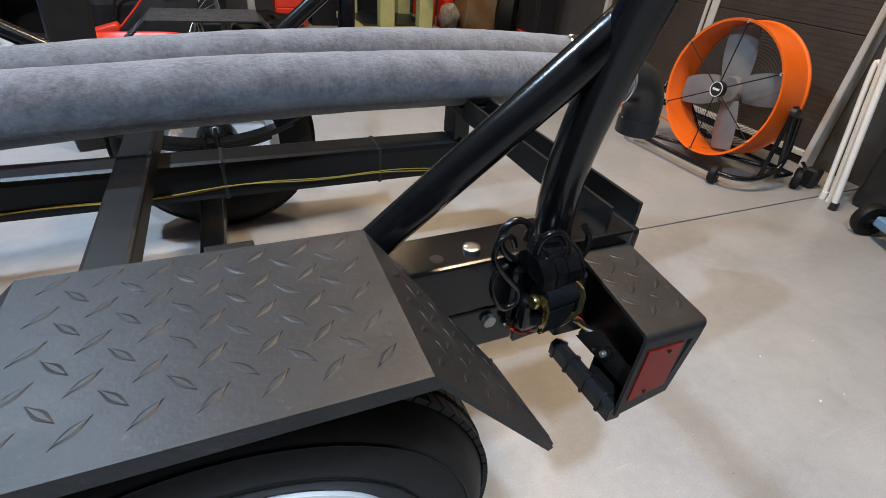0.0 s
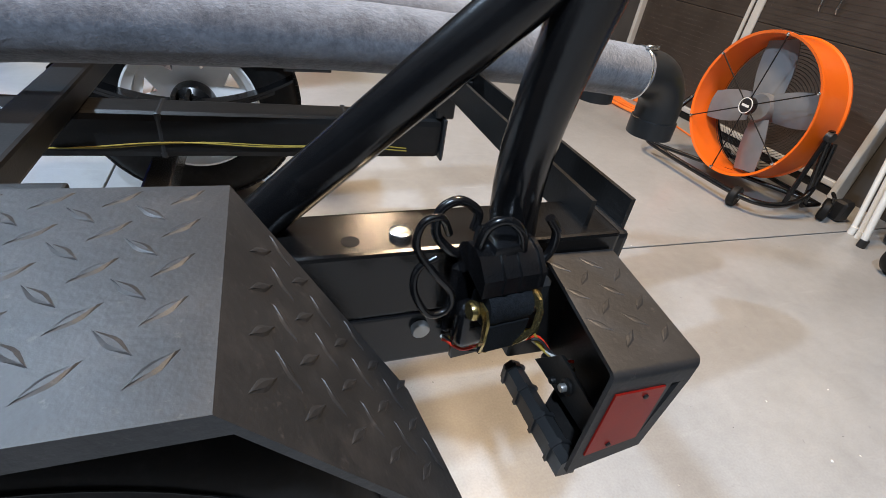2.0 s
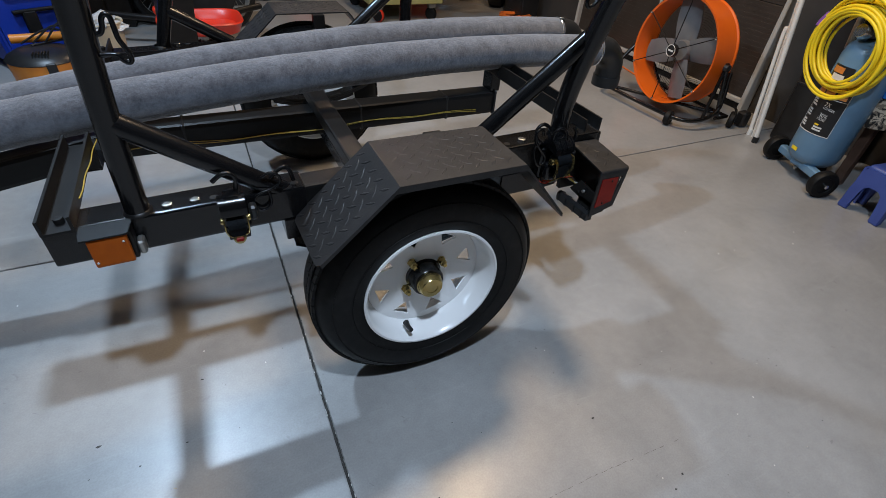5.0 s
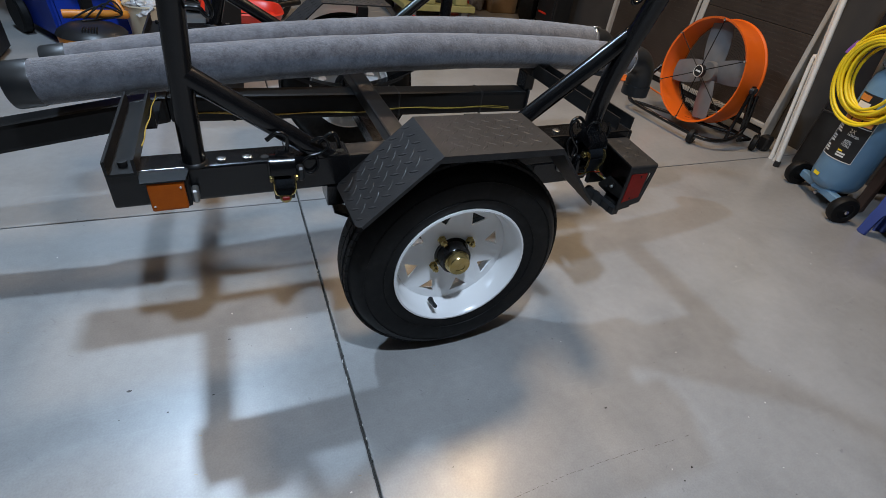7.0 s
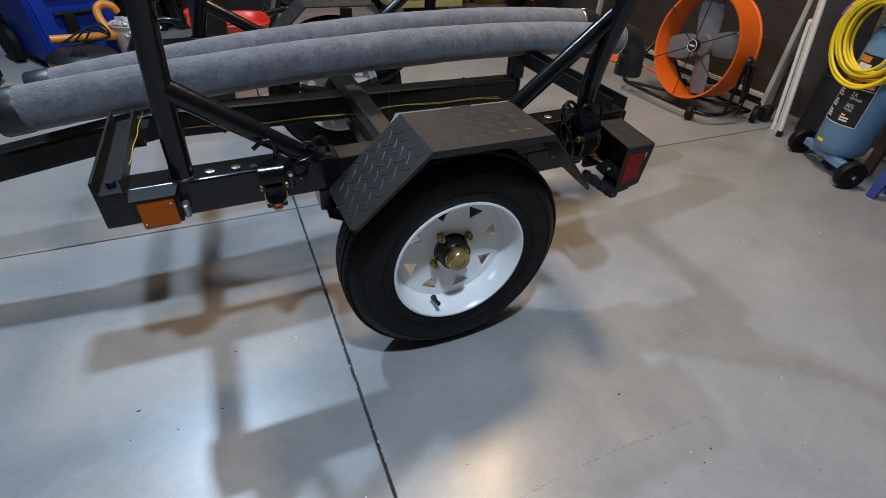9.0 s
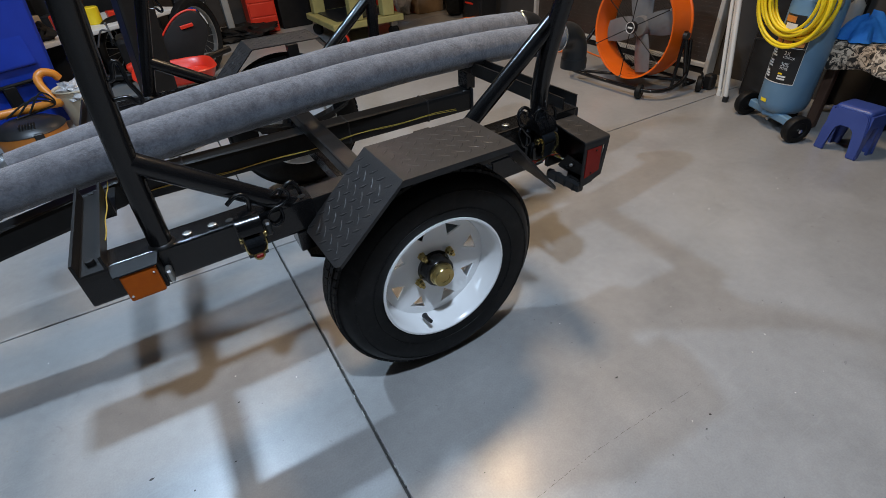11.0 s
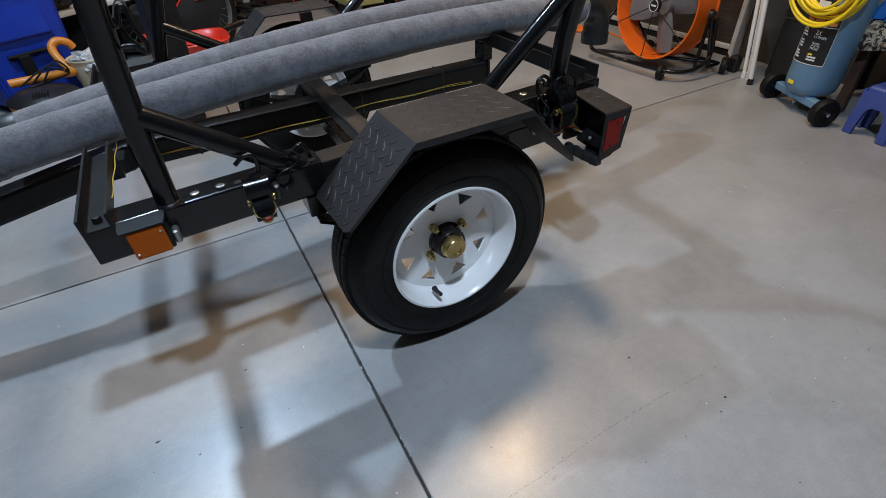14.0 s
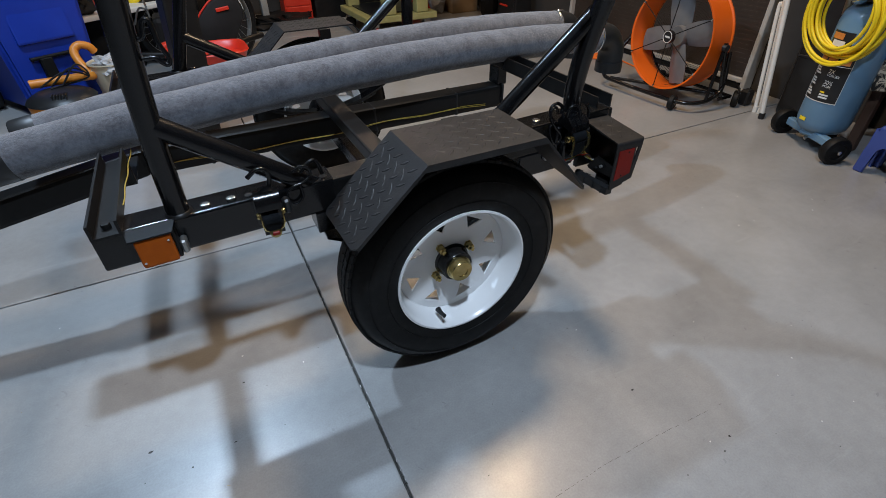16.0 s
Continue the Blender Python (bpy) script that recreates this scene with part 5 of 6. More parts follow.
part("badge", wrap(-0.30, 0.02, 0.135, 0.150, CR + 0.002, 4), HOSEYELLOW, comp, "small yellow warning badge", True)
part("logo_plate", wrap(-0.45, 0.45, 0.445, 0.510, CR + 0.001, 8), LABELBLACK, comp, "black band with an orange mark", True)
part("logo_mark", wrap(-0.30, 0.22, 0.453, 0.475, CR + 0.003, 5), LABELWHITE, comp, "", True)
part("logo_mark", wrap(-0.40, 0.10, 0.480, 0.503, CR + 0.003, 5), LABELORANGE, comp, "", True)
WR = Vector((1.965, 0.160, 0))
WL = Vector((2.110, 0.480, 0))
axd = (WL - WR).normalized()
part("axle_bracket", box(B(), -0.145, 0.145, -0.018, 0.018, 0.055, 0.092, 0.006, Matrix.Translation(((WL + WR) / 2) + Vector((0, 0, 0))) @ Matrix.Rotation(math.atan2(axd.y, axd.x), 4, "Z")), TANKBLUE, comp, "blue wheel bracket")
part("bracket_arm", box(B(), cx - 0.07, cx - 0.01, cy - 0.05, cy + 0.05, 0.06, 0.10, 0.01), TANKBLUE, comp)
for q, r in ((WR, 0.060), (WL, 0.060)):
    at = Vector((q.x, q.y, r))
    w = part("wheel", lathe(B(), [(0, -0.014), (r * 0.55, -0.016), (r * 0.60, -0.021), (r * 0.92, -0.020), (r, -0.012), (r, 0.012), (r * 0.92, 0.020), (r * 0.60, 0.021), (r * 0.55, 0.016), (0, 0.014)], at, axd, 32), RUBBER, comp, "black solid rubber wheel", True)
    part("axle_nut", lathe(B(), [(0, -0.032), (0.009, -0.030), (0.009, 0.030), (0, 0.032)], at, axd, 12), CHROME, w, "", True)
part("foot", lathe(B(), [(0, 0), (0.028, 0), (0.024, 0.03), (0.018, 0.09), (0, 0.09)], K(-0.09, 0, 0), n=16), RUBBER, comp, "black rubber foot", True)
part("drain_valve", pipe(B(), [K(0.03, 0, 0.085), K(0.04, 0, 0.055), K(0.06, 0, 0.045)], 0.008, 8), SPOKE, comp, "", True)
part("handle", pipe(B(), smooth_path([K(0.02, -0.105, 0.55), K(0.03, -0.11, 0.68), K(0.02, -0.105, 0.80), K(-0.01, -0.085, 0.845), K(-0.015, 0.085, 0.845), K(0.02, 0.105, 0.80), K(0.03, 0.11, 0.68), K(0.02, 0.105, 0.55)], 6), 0.012, 12), SPOKE, comp, "bent grey steel handle", True)
part("motor_cover", box(B(), -0.075, 0.075, -0.09, 0.09, 0.612, 0.72, 0.02, Matrix.Translation((cx + 0.02, cy, 0)) @ Matrix.Rotation(0.3, 4, "Z"), 2), DARKPLASTIC, comp, "dark motor and pump")
part("regulator", lathe(B(), [(0, 0.04), (0.024, 0.04), (0.028, 0.03), (0.028, 0.0), (0, 0)], K(0.07, -0.02, 0.63), (-1, 0.2, 0.3), 16), CHROME, comp, "gauge and regulator", True)

rng = random.Random(7)
HC = Vector((1.955, 0.340, 0.585))
pts = []
turns, per = 15, 40
for i in range(turns * per + 1):
    a = 2 * math.pi * i / per + math.pi / 2
    tt = i / per
    k = int(tt)
    w = noise.noise(Vector((tt * 1.3, 1.7, 0)))
    rr = 0.138 + 0.030 * noise.noise(Vector((tt * 0.61, 5.2, 0))) + 0.010 * w + 0.016 * math.sin(tt * 2.1)
    rz = rr * (1.10 + 0.07 * math.sin(tt * 1.7))
    dep = 0.030 * math.sin(tt * 2.39) + 0.010 * noise.noise(Vector((tt * 2.0, 0, 8)))
    pts.append(HC + CS * (rr * 1.08 * math.cos(a)) + Vector((0, 0, rz * math.sin(a) - 0.012 + 0.020 * noise.noise(Vector((tt * 0.9, 2.2, 6))))) + CS * (0.016 * noise.noise(Vector((tt * 0.8, 9.1, 3)))) + CF * (dep + 0.015 * math.sin(a)))
hose = solo("air_hose", pipe(B(), pts, 0.0064, 10), HOSEYELLOW, "bright yellow air hose coiled over the compressor handle", "hose", smooth=True)
part("hose_end", lathe(B(), [(0, 0), (0.010, 0), (0.011, 0.006), (0.011, 0.028), (0.0085, 0.032), (0.0085, 0.050), (0.006, 0.054), (0, 0.054)], pts[-1], (0.1, -0.9, 0.3), 14), ZINC, hose, "brass hose end fitting", True)
solo("hose_connector", lathe(B(), [(0, 0), (0.018, 0), (0.020, 0.02), (0.018, 0.055), (0.010, 0.06), (0, 0.06)], HC - CS * 0.165 + CF * 0.02 + Vector((0, 0, 0.03)), (0.3, -0.2, 0.9), 16), PURPLE, "small purple plastic connector on the yellow hose", "connector", smooth=True)

# ---- low stool and the camouflage-covered bench ----
stool = thing("step_stool", (2.06, -0.08, 0), "low blue-purple plastic step stool on the floor", "stool")
A_, B_ = Vector((1.995, 0.080, 0)), Vector((1.975, -0.095, 0))
sd = (B_ - A_).normalized()
sn = Vector((0, 0, 1)).cross(sd)
if sn.x < 0:
    sn = -sn
Ls, SH = (B_ - A_).length, 0.205
SM = Matrix((sd, sn, Vector((0, 0, 1)))).transposed().to_4x4()
SM.translation = A_
part("seat", box(B(), 0.014, Ls - 0.014, 0.002, 0.118, SH - 0.058, SH, 0.024, SM, 5), STOOLBLUE, stool, "flat blue plastic top", True)
arch = [(0.040, 0.0), (0.044, 0.090), (0.050, 0.113), (0.068, 0.128)]
outer = [(0.0, 0.0), (0.006, 0.09), (0.013, SH - 0.040), (0.020, SH - 0.022), (0.036, SH - 0.012), (Ls - 0.036, SH - 0.012), (Ls - 0.020, SH - 0.022), (Ls - 0.013, SH - 0.040), (Ls - 0.006, 0.09), (Ls, 0.0)] + [(Ls - a, b) for a, b in arch] + arch[::-1]
for yy in (-0.004, 0.110):
    bm = solid(B(), [(a, yy, b) for a, b in outer], (0, 0.014, 0), SM)
    bmesh.ops.bevel(bm, geom=bm.edges[:], offset=0.004, segments=2, affect="EDGES")
    part("side_apron", bm, STOOLBLUE, stool, "", True)
for xx in (0.006, Ls - 0.016):
    bm = solid(B(), [(xx, 0.006, 0.0), (xx, 0.030, 0.0), (xx, 0.038, 0.13), (xx, 0.082, 0.13), (xx, 0.090, 0.0), (xx, 0.114, 0.0), (xx, 0.114, SH - 0.02), (xx, 0.006, SH - 0.02)], (0.010, 0, 0), SM)
    part("end_apron", bm, STOOLBLUE, stool)

bench = thing("low_bench", (2.35, -0.25, 0), "low bench draped with a camouflage cloth", "bench")
bm = B()
nx, ny = 14, 44
grid = []
for i in range(nx + 1):
    row = []
    for j in range(ny + 1):
        u, v = i / nx, j / ny
        y = 0.245 - 1.215 * v
        if u < 0.35:
            x, zz = 2.13 - 0.02 * math.sin(v * 40) * (1 - u / 0.35), 0.295 + 0.10 * u / 0.35
        else:
            x, zz = 2.13 + (u - 0.35) / 0.65 * 0.40, 0.395
        zz += 0.008 * noise.noise(Vector((x * 9, y * 9, 0))) - (0.02 * noise.noise(Vector((0, y * 7, 2))) if u < 0.05 else 0)
        row.append(bm.verts.new((x + 0.010 * noise.noise(Vector((zz * 12, y * 12, 5))), y, zz)))
    grid.append(row)
for i in range(nx):
    for j in range(ny):
        bm.faces.new((grid[i][j], grid[i + 1][j], grid[i + 1][j + 1], grid[i][j + 1]))
cl = solo("camouflage_cloth", bm, CAMO, "brown and cream camouflage cloth draped over the low bench", "cloth", smooth=True)
so = cl.modifiers.new("thick", "SOLIDIFY")
so.thickness = 0.004
part("top", box(B(), 2.15, 2.53, -0.95, 0.225, 0.355, 0.382, 0.004), BROWNWOOD, bench)
for y in (-0.36, -0.90, 0.18):
    part("leg", box(B(), 2.17, 2.21, y, y + 0.04, 0.0, 0.355, 0.004), BROWNWOOD, bench, "dark brown wooden leg")
# boxes under the bench: their near-black colour holds the shade down there
for k, (x, y, w, d, h, m_) in enumerate(((2.32, 0.03, 0.16, 0.12, 0.26, CLUTTERSHADE), (2.30, -0.14, 0.18, 0.14, 0.30, CLUTTERSHADE), (2.34, -0.30, 0.16, 0.13, 0.24, CLUTTERSHADE), (2.30, -0.50, 0.2, 0.18, 0.28, CLUTTERSHADE), (2.33, -0.72, 0.18, 0.16, 0.26, CLUTTERSHADE))):
    solo("storage_box", box(B(), x - w / 2 + 0.08, x + w / 2 + 0.08, y - d / 2, y + d / 2, 0.0, h, 0.01), m_, "storage box under the bench, coloured near-black for the shade there", "box", "boxes under the bench")


def drape(bm, at, r, h):
    """A dropped cloth: folds run down from a soft crown."""
    n, m = 64, 22
    rows = []
    for i in range(m + 1):
        u = i / m
        row = []
        for j in range(n):
            a = 2 * math.pi * j / n
            fold = 0.16 * math.sin(5 * a + 2.5 * u + 0.6) + 0.10 * math.sin(11 * a - 3 * u) + 0.12 * noise.noise(Vector((math.cos(a) * 2, math.sin(a) * 2, u * 2)))
            rr = r * (0.05 + 1.0 * u ** 0.75) * (1 + fold * u)
            zz = h * ((1 - u ** 1.6) * (0.85 + 0.35 * noise.noise(Vector((math.cos(a) * 1.4, math.sin(a) * 1.4, 3)))) + 0.10 * noise.noise(Vector((math.cos(a) * rr * 50, math.sin(a) * rr * 50, 7))) * (1 - u))
            row.append(bm.verts.new((at[0] + rr * math.cos(a), at[1] + rr * 1.0 * math.sin(a), at[2] + max(0.002, zz))))
        rows.append(row)
    for i in range(m):
        for j in range(n):
            bm.faces.new((rows[i][j], rows[i][(j + 1) % n], rows[i + 1][(j + 1) % n], rows[i + 1][j]))
    bm.faces.new(rows[0])
    bm.faces.new(rows[-1][::-1])
    return bm


solo("blue_rag", drape(B(), (2.245, 0.175, 0.399), 0.095, 0.105), CLOTHBLUE, "crumpled bright blue cloth on the bench", "cloth", smooth=True)
solo("spray_bottle", lathe(B(), [(0, 0), (0.028, 0), (0.030, 0.01), (0.030, 0.11), (0.012, 0.135), (0.012, 0.16), (0, 0.16)], (2.32, 0.262, 0.399), n=20), GREYBOARD, "grey-white plastic bottle standing on the bench", "bottle", smooth=True)
bk = thing("laundry_basket", (2.34, -0.010, 0.397), "teal plastic basket with punched holes on the bench", "basket")
bm = B()
lathe(bm, [(0, 0.0), (0.085, 0.0), (0.105, 0.20), (0.110, 0.205), (0.108, 0.21), (0.098, 0.205), (0.080, 0.008), (0, 0.008)], (2.34, -0.010, 0.398), n=36)
part("body", bm, TEAL, bk, "", True)
bm = B()
for i in range(9):
    for j in range(24):
        a = 2 * math.pi * (j + 0.5 * (i % 2)) / 24
        z = 0.025 + 0.019 * i
        r = 0.085 + 0.02 * z / 0.2
        d = Vector((math.cos(a), math.sin(a), 0))
        lathe(bm, [(0, 0.0015), (0.0055, 0.0015), (0.0055, -0.001)], Vector((2.34, -0.010, 0.398 + z)) + d * r, d, 6)
tagged(part("holes", bm, CLUTTERSHADE, bk), kind="stuff")

# ---- the far side of the garage ----
def shift(ob, x, y):
    ob.location.x += x
    ob.location.y += y



# orange extension cords on the floor
for k, (x, y, rx, ry, n, seed) in enumerate(((2.26, 3.20, 0.14, 0.085, 11, 2), (2.30, 2.16, 0.12, 0.26, 6, 9))):
    pts = []
    for i in range(n * 24):
        a = 2 * math.pi * i / 24
        q = 1 + 0.55 * noise.noise(Vector((i * 0.043, seed, 0))) - (0.3 if (i // 24) % 3 == 1 else 0.0)
        pts.append((x + rx * q * math.cos(a) + 0.04 * noise.noise(Vector((i * 0.021, 3, seed))), y + ry * q * math.sin(a) + 0.05 * noise.noise(Vector((i * 0.023, 7, seed))), 0.008 + (0.055 if k == 0 else 0.012) * (0.5 + 0.5 * noise.noise(Vector((i * 0.11, seed, 4))))))
    solo("extension_cord", pipe(B(), pts, 0.0065, 6), CORDORANGE, "orange extension cord heaped on the floor by the door", "cord", "orange cords", smooth=True)
pts = smooth_path([(2.25, 2.6, 0.006), (2.30, 2.45, 0.006), (2.36, 2.30, 0.006), (2.38, 2.0, 0.006), (2.33, 1.80, 0.006), (2.30, 1.62, 0.006)], 8)
solo("extension_cord", pipe(B(), pts, 0.005, 6), CORDORANGE, "orange extension cord trailing along the door", "cord", "orange cords", smooth=True)

# small waste bin with its bag
can = thing("waste_bin", (-0.885, 2.48, 0), "beige plastic waste bin with a crumpled liner", "waste bin")
part("body", lathe(B(), [(0, 0), (0.085, 0), (0.090, 0.01), (0.112, 0.245), (0.118, 0.250), (0.116, 0.257), (0.106, 0.250), (0.085, 0.02), (0, 0.02)], (-0.885, 2.48, 0), n=40), TRASHBEIGE, can, "", True)
part("liner", blob(B(), (-0.885, 2.48, 0.232), (0.098, 0.098, 0.05), 8.0, 0.6, 4), BAGCLEAR, can, "crumpled pale plastic liner and rubbish", True)

shift(can, 0.05, 0.05)

# rolling stool with a red tray
st = thing("rolling_work_stool", (-0.31, 2.16, 0), "red mechanic's tray stool on black casters", "work stool")
tc = Vector((-0.31, 2.16, 0))
bm = lathe(B(), [(0, 0.205), (0.150, 0.205), (0.168, 0.215), (0.185, 0.262), (0.190, 0.268), (0.186, 0.275), (0.176, 0.268), (0.160, 0.222), (0.045, 0.215), (0.045, 0.235), (0, 0.235)], tc, n=64)
for v in bm.verts:
    dx, dy = v.co.x - tc.x, v.co.y - tc.y
    r = math.hypot(dx, dy)
    if r > 0.1:
        k = (abs(dx / r) ** 4 + abs(dy / r) ** 4) ** -0.25
        v.co.x, v.co.y = tc.x + dx * k * 1.18, tc.y + dy * k
part("tray", bm, REDPLASTIC, st, "rounded square red plastic parts tray", True)
part("column", lathe(B(), [(0, 0.235), (0.022, 0.235), (0.022, 0.10), (0, 0.10)], tc, n=16), SPOKE, st, "", True)
for k in range(5):
    a = 0.4 + k * 2 * math.pi / 5
    d = Vector((math.cos(a), math.sin(a), 0))
    part("leg", pipe(B(), [tc + Vector((0, 0, 0.14)) + d * 0.02, tc + Vector((0, 0, 0.095)) + d * 0.12, tc + Vector((0, 0, 0.080)) + d * 0.185], 0.014, 10), SATIN, st, "", True)
    c = part("caster", lathe(B(), [(0, -0.012), (0.030, -0.012), (0.034, -0.006), (0.034, 0.006), (0.030, 0.012), (0, 0.012)], tc + d * 0.19 + Vector((0, 0, 0.034)), (-d.y, d.x, 0), 20), DARKPLASTIC, st, "", True)
    part("fork", pipe(B(), [tc + d * 0.19 + Vector((0, 0, 0.036)), tc + d * 0.185 + Vector((0, 0, 0.085))], 0.009, 8), SPOKE, c, "", True)

shift(st, -0.02, 0.30)

# ride-on with a black and red seat and large wheels
kart = thing("drift_trike", (-0.3, 2.9, 0), "black ride-on trike with a red-edged bucket seat", "ride-on trike")
shell = [(-0.52, 0.205), (-0.50, 0.255), (-0.42, 0.335), (-0.35, 0.41), (-0.28, 0.465), (-0.205, 0.49), (-0.15, 0.482), (-0.122, 0.44), (-0.110, 0.37), (-0.165, 0.275), (-0.215, 0.21), (-0.34, 0.19), (-0.46, 0.195)]
bm = B()
rim_, back_ = [], []
cen = Vector((-0.28, 2.80, 0.33))
for x, z in shell:
    rim_.append(Vector((x, 2.755 + 0.10 * (z - 0.2), z)))
    back_.append(Vector((x, 2.815 + 0.10 * (z - 0.2), z)))
rings_ = []
for ring, f, off in ((rim_, 0.86, -0.012), (rim_, 0.96, -0.008), (rim_, 1.0, 0.004), (back_, 1.0, 0.0), (back_, 0.9, 0.01)):
    rings_.append([bm.verts.new(Vector((cen.x + (p.x - cen.x) * f, p.y + off, cen.z + (p.z - cen.z) * f))) for p in smooth_path(ring + [ring[0]], 4)[:-1]])
for a, b in zip(rings_, rings_[1:]):
    for i in range(len(a)):
        k = (i + 1) % len(a)
        bm.faces.new((a[i], a[k], b[k], b[i]))
bm.faces.new(rings_[0])
bm.faces.new(rings_[-1][::-1])
seat = part("seat_shell", bm, SEATBLACK, kart, "black moulded bucket seat", True)
part("piping", pipe(B(), smooth_path([p + Vector((0, 0.006, 0.004)) for p in rim_[1:7]], 5), 0.006, 8), REDPLASTIC, seat, "red edge piping", True)
bm = B()
box(bm, -0.040, 0.040, -0.006, 0.006, -0.011, 0.011, 0.005, Matrix.Translation((-0.235, 2.757, 0.412)) @ Matrix.Rotation(radians(-8), 4, "Y"), 2)
part("grip_slot", bm, REDPLASTIC, seat, "red slot in the backrest")
part("cushion_edge", box(B(), -0.075, 0.075, -0.04, 0.04, -0.022, 0.022, 0.018, Matrix.Translation((-0.575, 2.76, 0.245)) @ Matrix.Rotation(radians(-16), 4, "Y"), 3), REDPLASTIC, kart, "red seat nose", True)
part("frame_panel", box(B(), -0.58, -0.28, 2.70, 2.76, 0.09, 0.19, 0.02, None, 2), BINBLUE, kart, "blue lower panel")
part("frame", pipe(B(), smooth_path([(-0.95, 2.95, 0.18), (-0.6, 2.85, 0.16), (-0.3, 2.85, 0.17), (0.0, 2.95, 0.2)], 6), 0.02, 10), SATIN, kart, "", True)
for at, ax2, r in (((-0.155, 3.22, 0.255), (0.74, -0.67, 0), 0.255), ((-0.62, 3.42, 0.22), (0.55, -0.83, 0), 0.22)):
    w = part("wheel", lathe(B(), [(r - 0.055, -0.022), (r - 0.03, -0.036), (r - 0.008, -0.028), (r, 0.0), (r - 0.008, 0.028), (r - 0.03, 0.036), (r - 0.055, 0.022)], at, ax2, 40, True), RUBBER, kart, "large black spoked wheel", True)
    part("wheel_ring", lathe(B(), [(r - 0.060, -0.016), (r - 0.052, -0.020), (r - 0.052, 0.020), (r - 0.060, 0.016)], at, ax2, 40, True), SPOKE, w, "", True)
    q = Vector((0, 0, 1)).rotation_difference(Vector(ax2)).to_matrix()
    for k in range(18):
        a = 2 * math.pi * k / 18
        part("spoke", pipe(B(), [Vector(at) + q @ Vector((0.02 * math.cos(a), 0.02 * math.sin(a), 0)), Vector(at) + q @ Vector(((r - 0.055) * math.cos(a), (r - 0.055) * math.sin(a), 0))], 0.0022, 6), SPOKE, w, "", True)
    part("wheel_centre", lathe(B(), [(0, -0.03), (0.028, -0.03), (0.028, 0.03), (0, 0.03)], at, ax2, 16), SATIN, w, "", True)
rng = random.Random(21)
for k in range(7):
    a = Vector((rng.uniform(-0.75, -0.25), rng.uniform(2.95, 3.15), rng.uniform(0.18, 0.45)))
    b = a + Vector((rng.uniform(-0.2, 0.2), rng.uniform(-0.05, 0.1), rng.uniform(-0.15, 0.15)))
    part("cable", pipe(B(), smooth_path([a, (a + b) / 2 + Vector((0, 0, 0.05)), b], 5), 0.006, 6), DARKPLASTIC if k % 3 else SPOKE, kart, "", True)
part("engine", box(B(), -0.66, -0.36, 2.98, 3.22, 0.14, 0.36, 0.03, None, 2), CLUTTERSHADE, kart, "dark engine block")

shift(kart, 0.07, 0.08)

# dark upright column behind the trailer
column = solo("black_column", box(B(), -0.61, -0.47, 1.83, 1.93, 0.0, 1.6, 0.012, Matrix.Translation((-0.54, 1.88, 0)) @ Matrix.Rotation(radians(5), 4, "Y") @ Matrix.Rotation(0.3, 4, "Z") @ Matrix.Translation((0.54, -1.88, 0)), 2), SEATBLACK, "matt black upright column standing behind the trailer", "column")

shift(column, 0.07, 0.0)

# white work table with clutter
tb = thing("work_table", (-0.75, 3.25, 0), "long white folding table crowded with small things", "table")
pa, pb = Vector((-1.03, 2.95, 0)), Vector((-0.10, 3.73, 0))
d = (pb - pa).normalized()
nn = Vector((-d.y, d.x, 0))
TM = Matrix((d, nn, Vector((0, 0, 1)))).transposed().to_4x4()
TM.translation = pa
TL = (pb - pa).length
part("tabletop", box(B(), 0, TL, 0, 0.55, 0.375, 0.405, 0.008, TM, 2), TABLEWHITE, tb, "white plastic tabletop")
part("handle_recess", box(B(), 0.03, 0.09, -0.003, 0.001, 0.383, 0.396, 0.001, TM), DARKPLASTIC, tb)
for a, b in ((0.08, 0.06), (0.08, 0.48), (TL - 0.08, 0.06), (TL - 0.08, 0.48)):
    part("leg", pipe(B(), [TM @ Vector((a, b, 0)), TM @ Vector((a, b, 0.38))], 0.013, 8), SATIN, tb, "", True)
rng = random.Random(5)
items = [("white_bag", 0.20, 0.25, "crumpled white plastic bag on the work table", "bag", BAGCLEAR), ("red_can", 0.36, 0.14, "red can on the work table", "can", REDPLASTIC), ("cardboard_carton", 0.30, 0.40, "small open cardboard carton on the work table", "carton", CARDBOARD), ("yellow_tub", 0.62, 0.18, "yellow plastic tub on the work table", "tub", HOSEYELLOW), ("white_carton", 0.05, 0.12, "small white carton on the work table", "carton", LABELWHITE), ("tool_pile", 0.17, 0.09, "dark heap of small tools on the work table", "tools", CLUTTERSHADE), ("red_box", 0.80, 0.20, "red plastic box on the work table", "box", REDPLASTIC), ("black_case", 0.50, 0.42, "black plastic case on the work table", "case", DARKPLASTIC)]
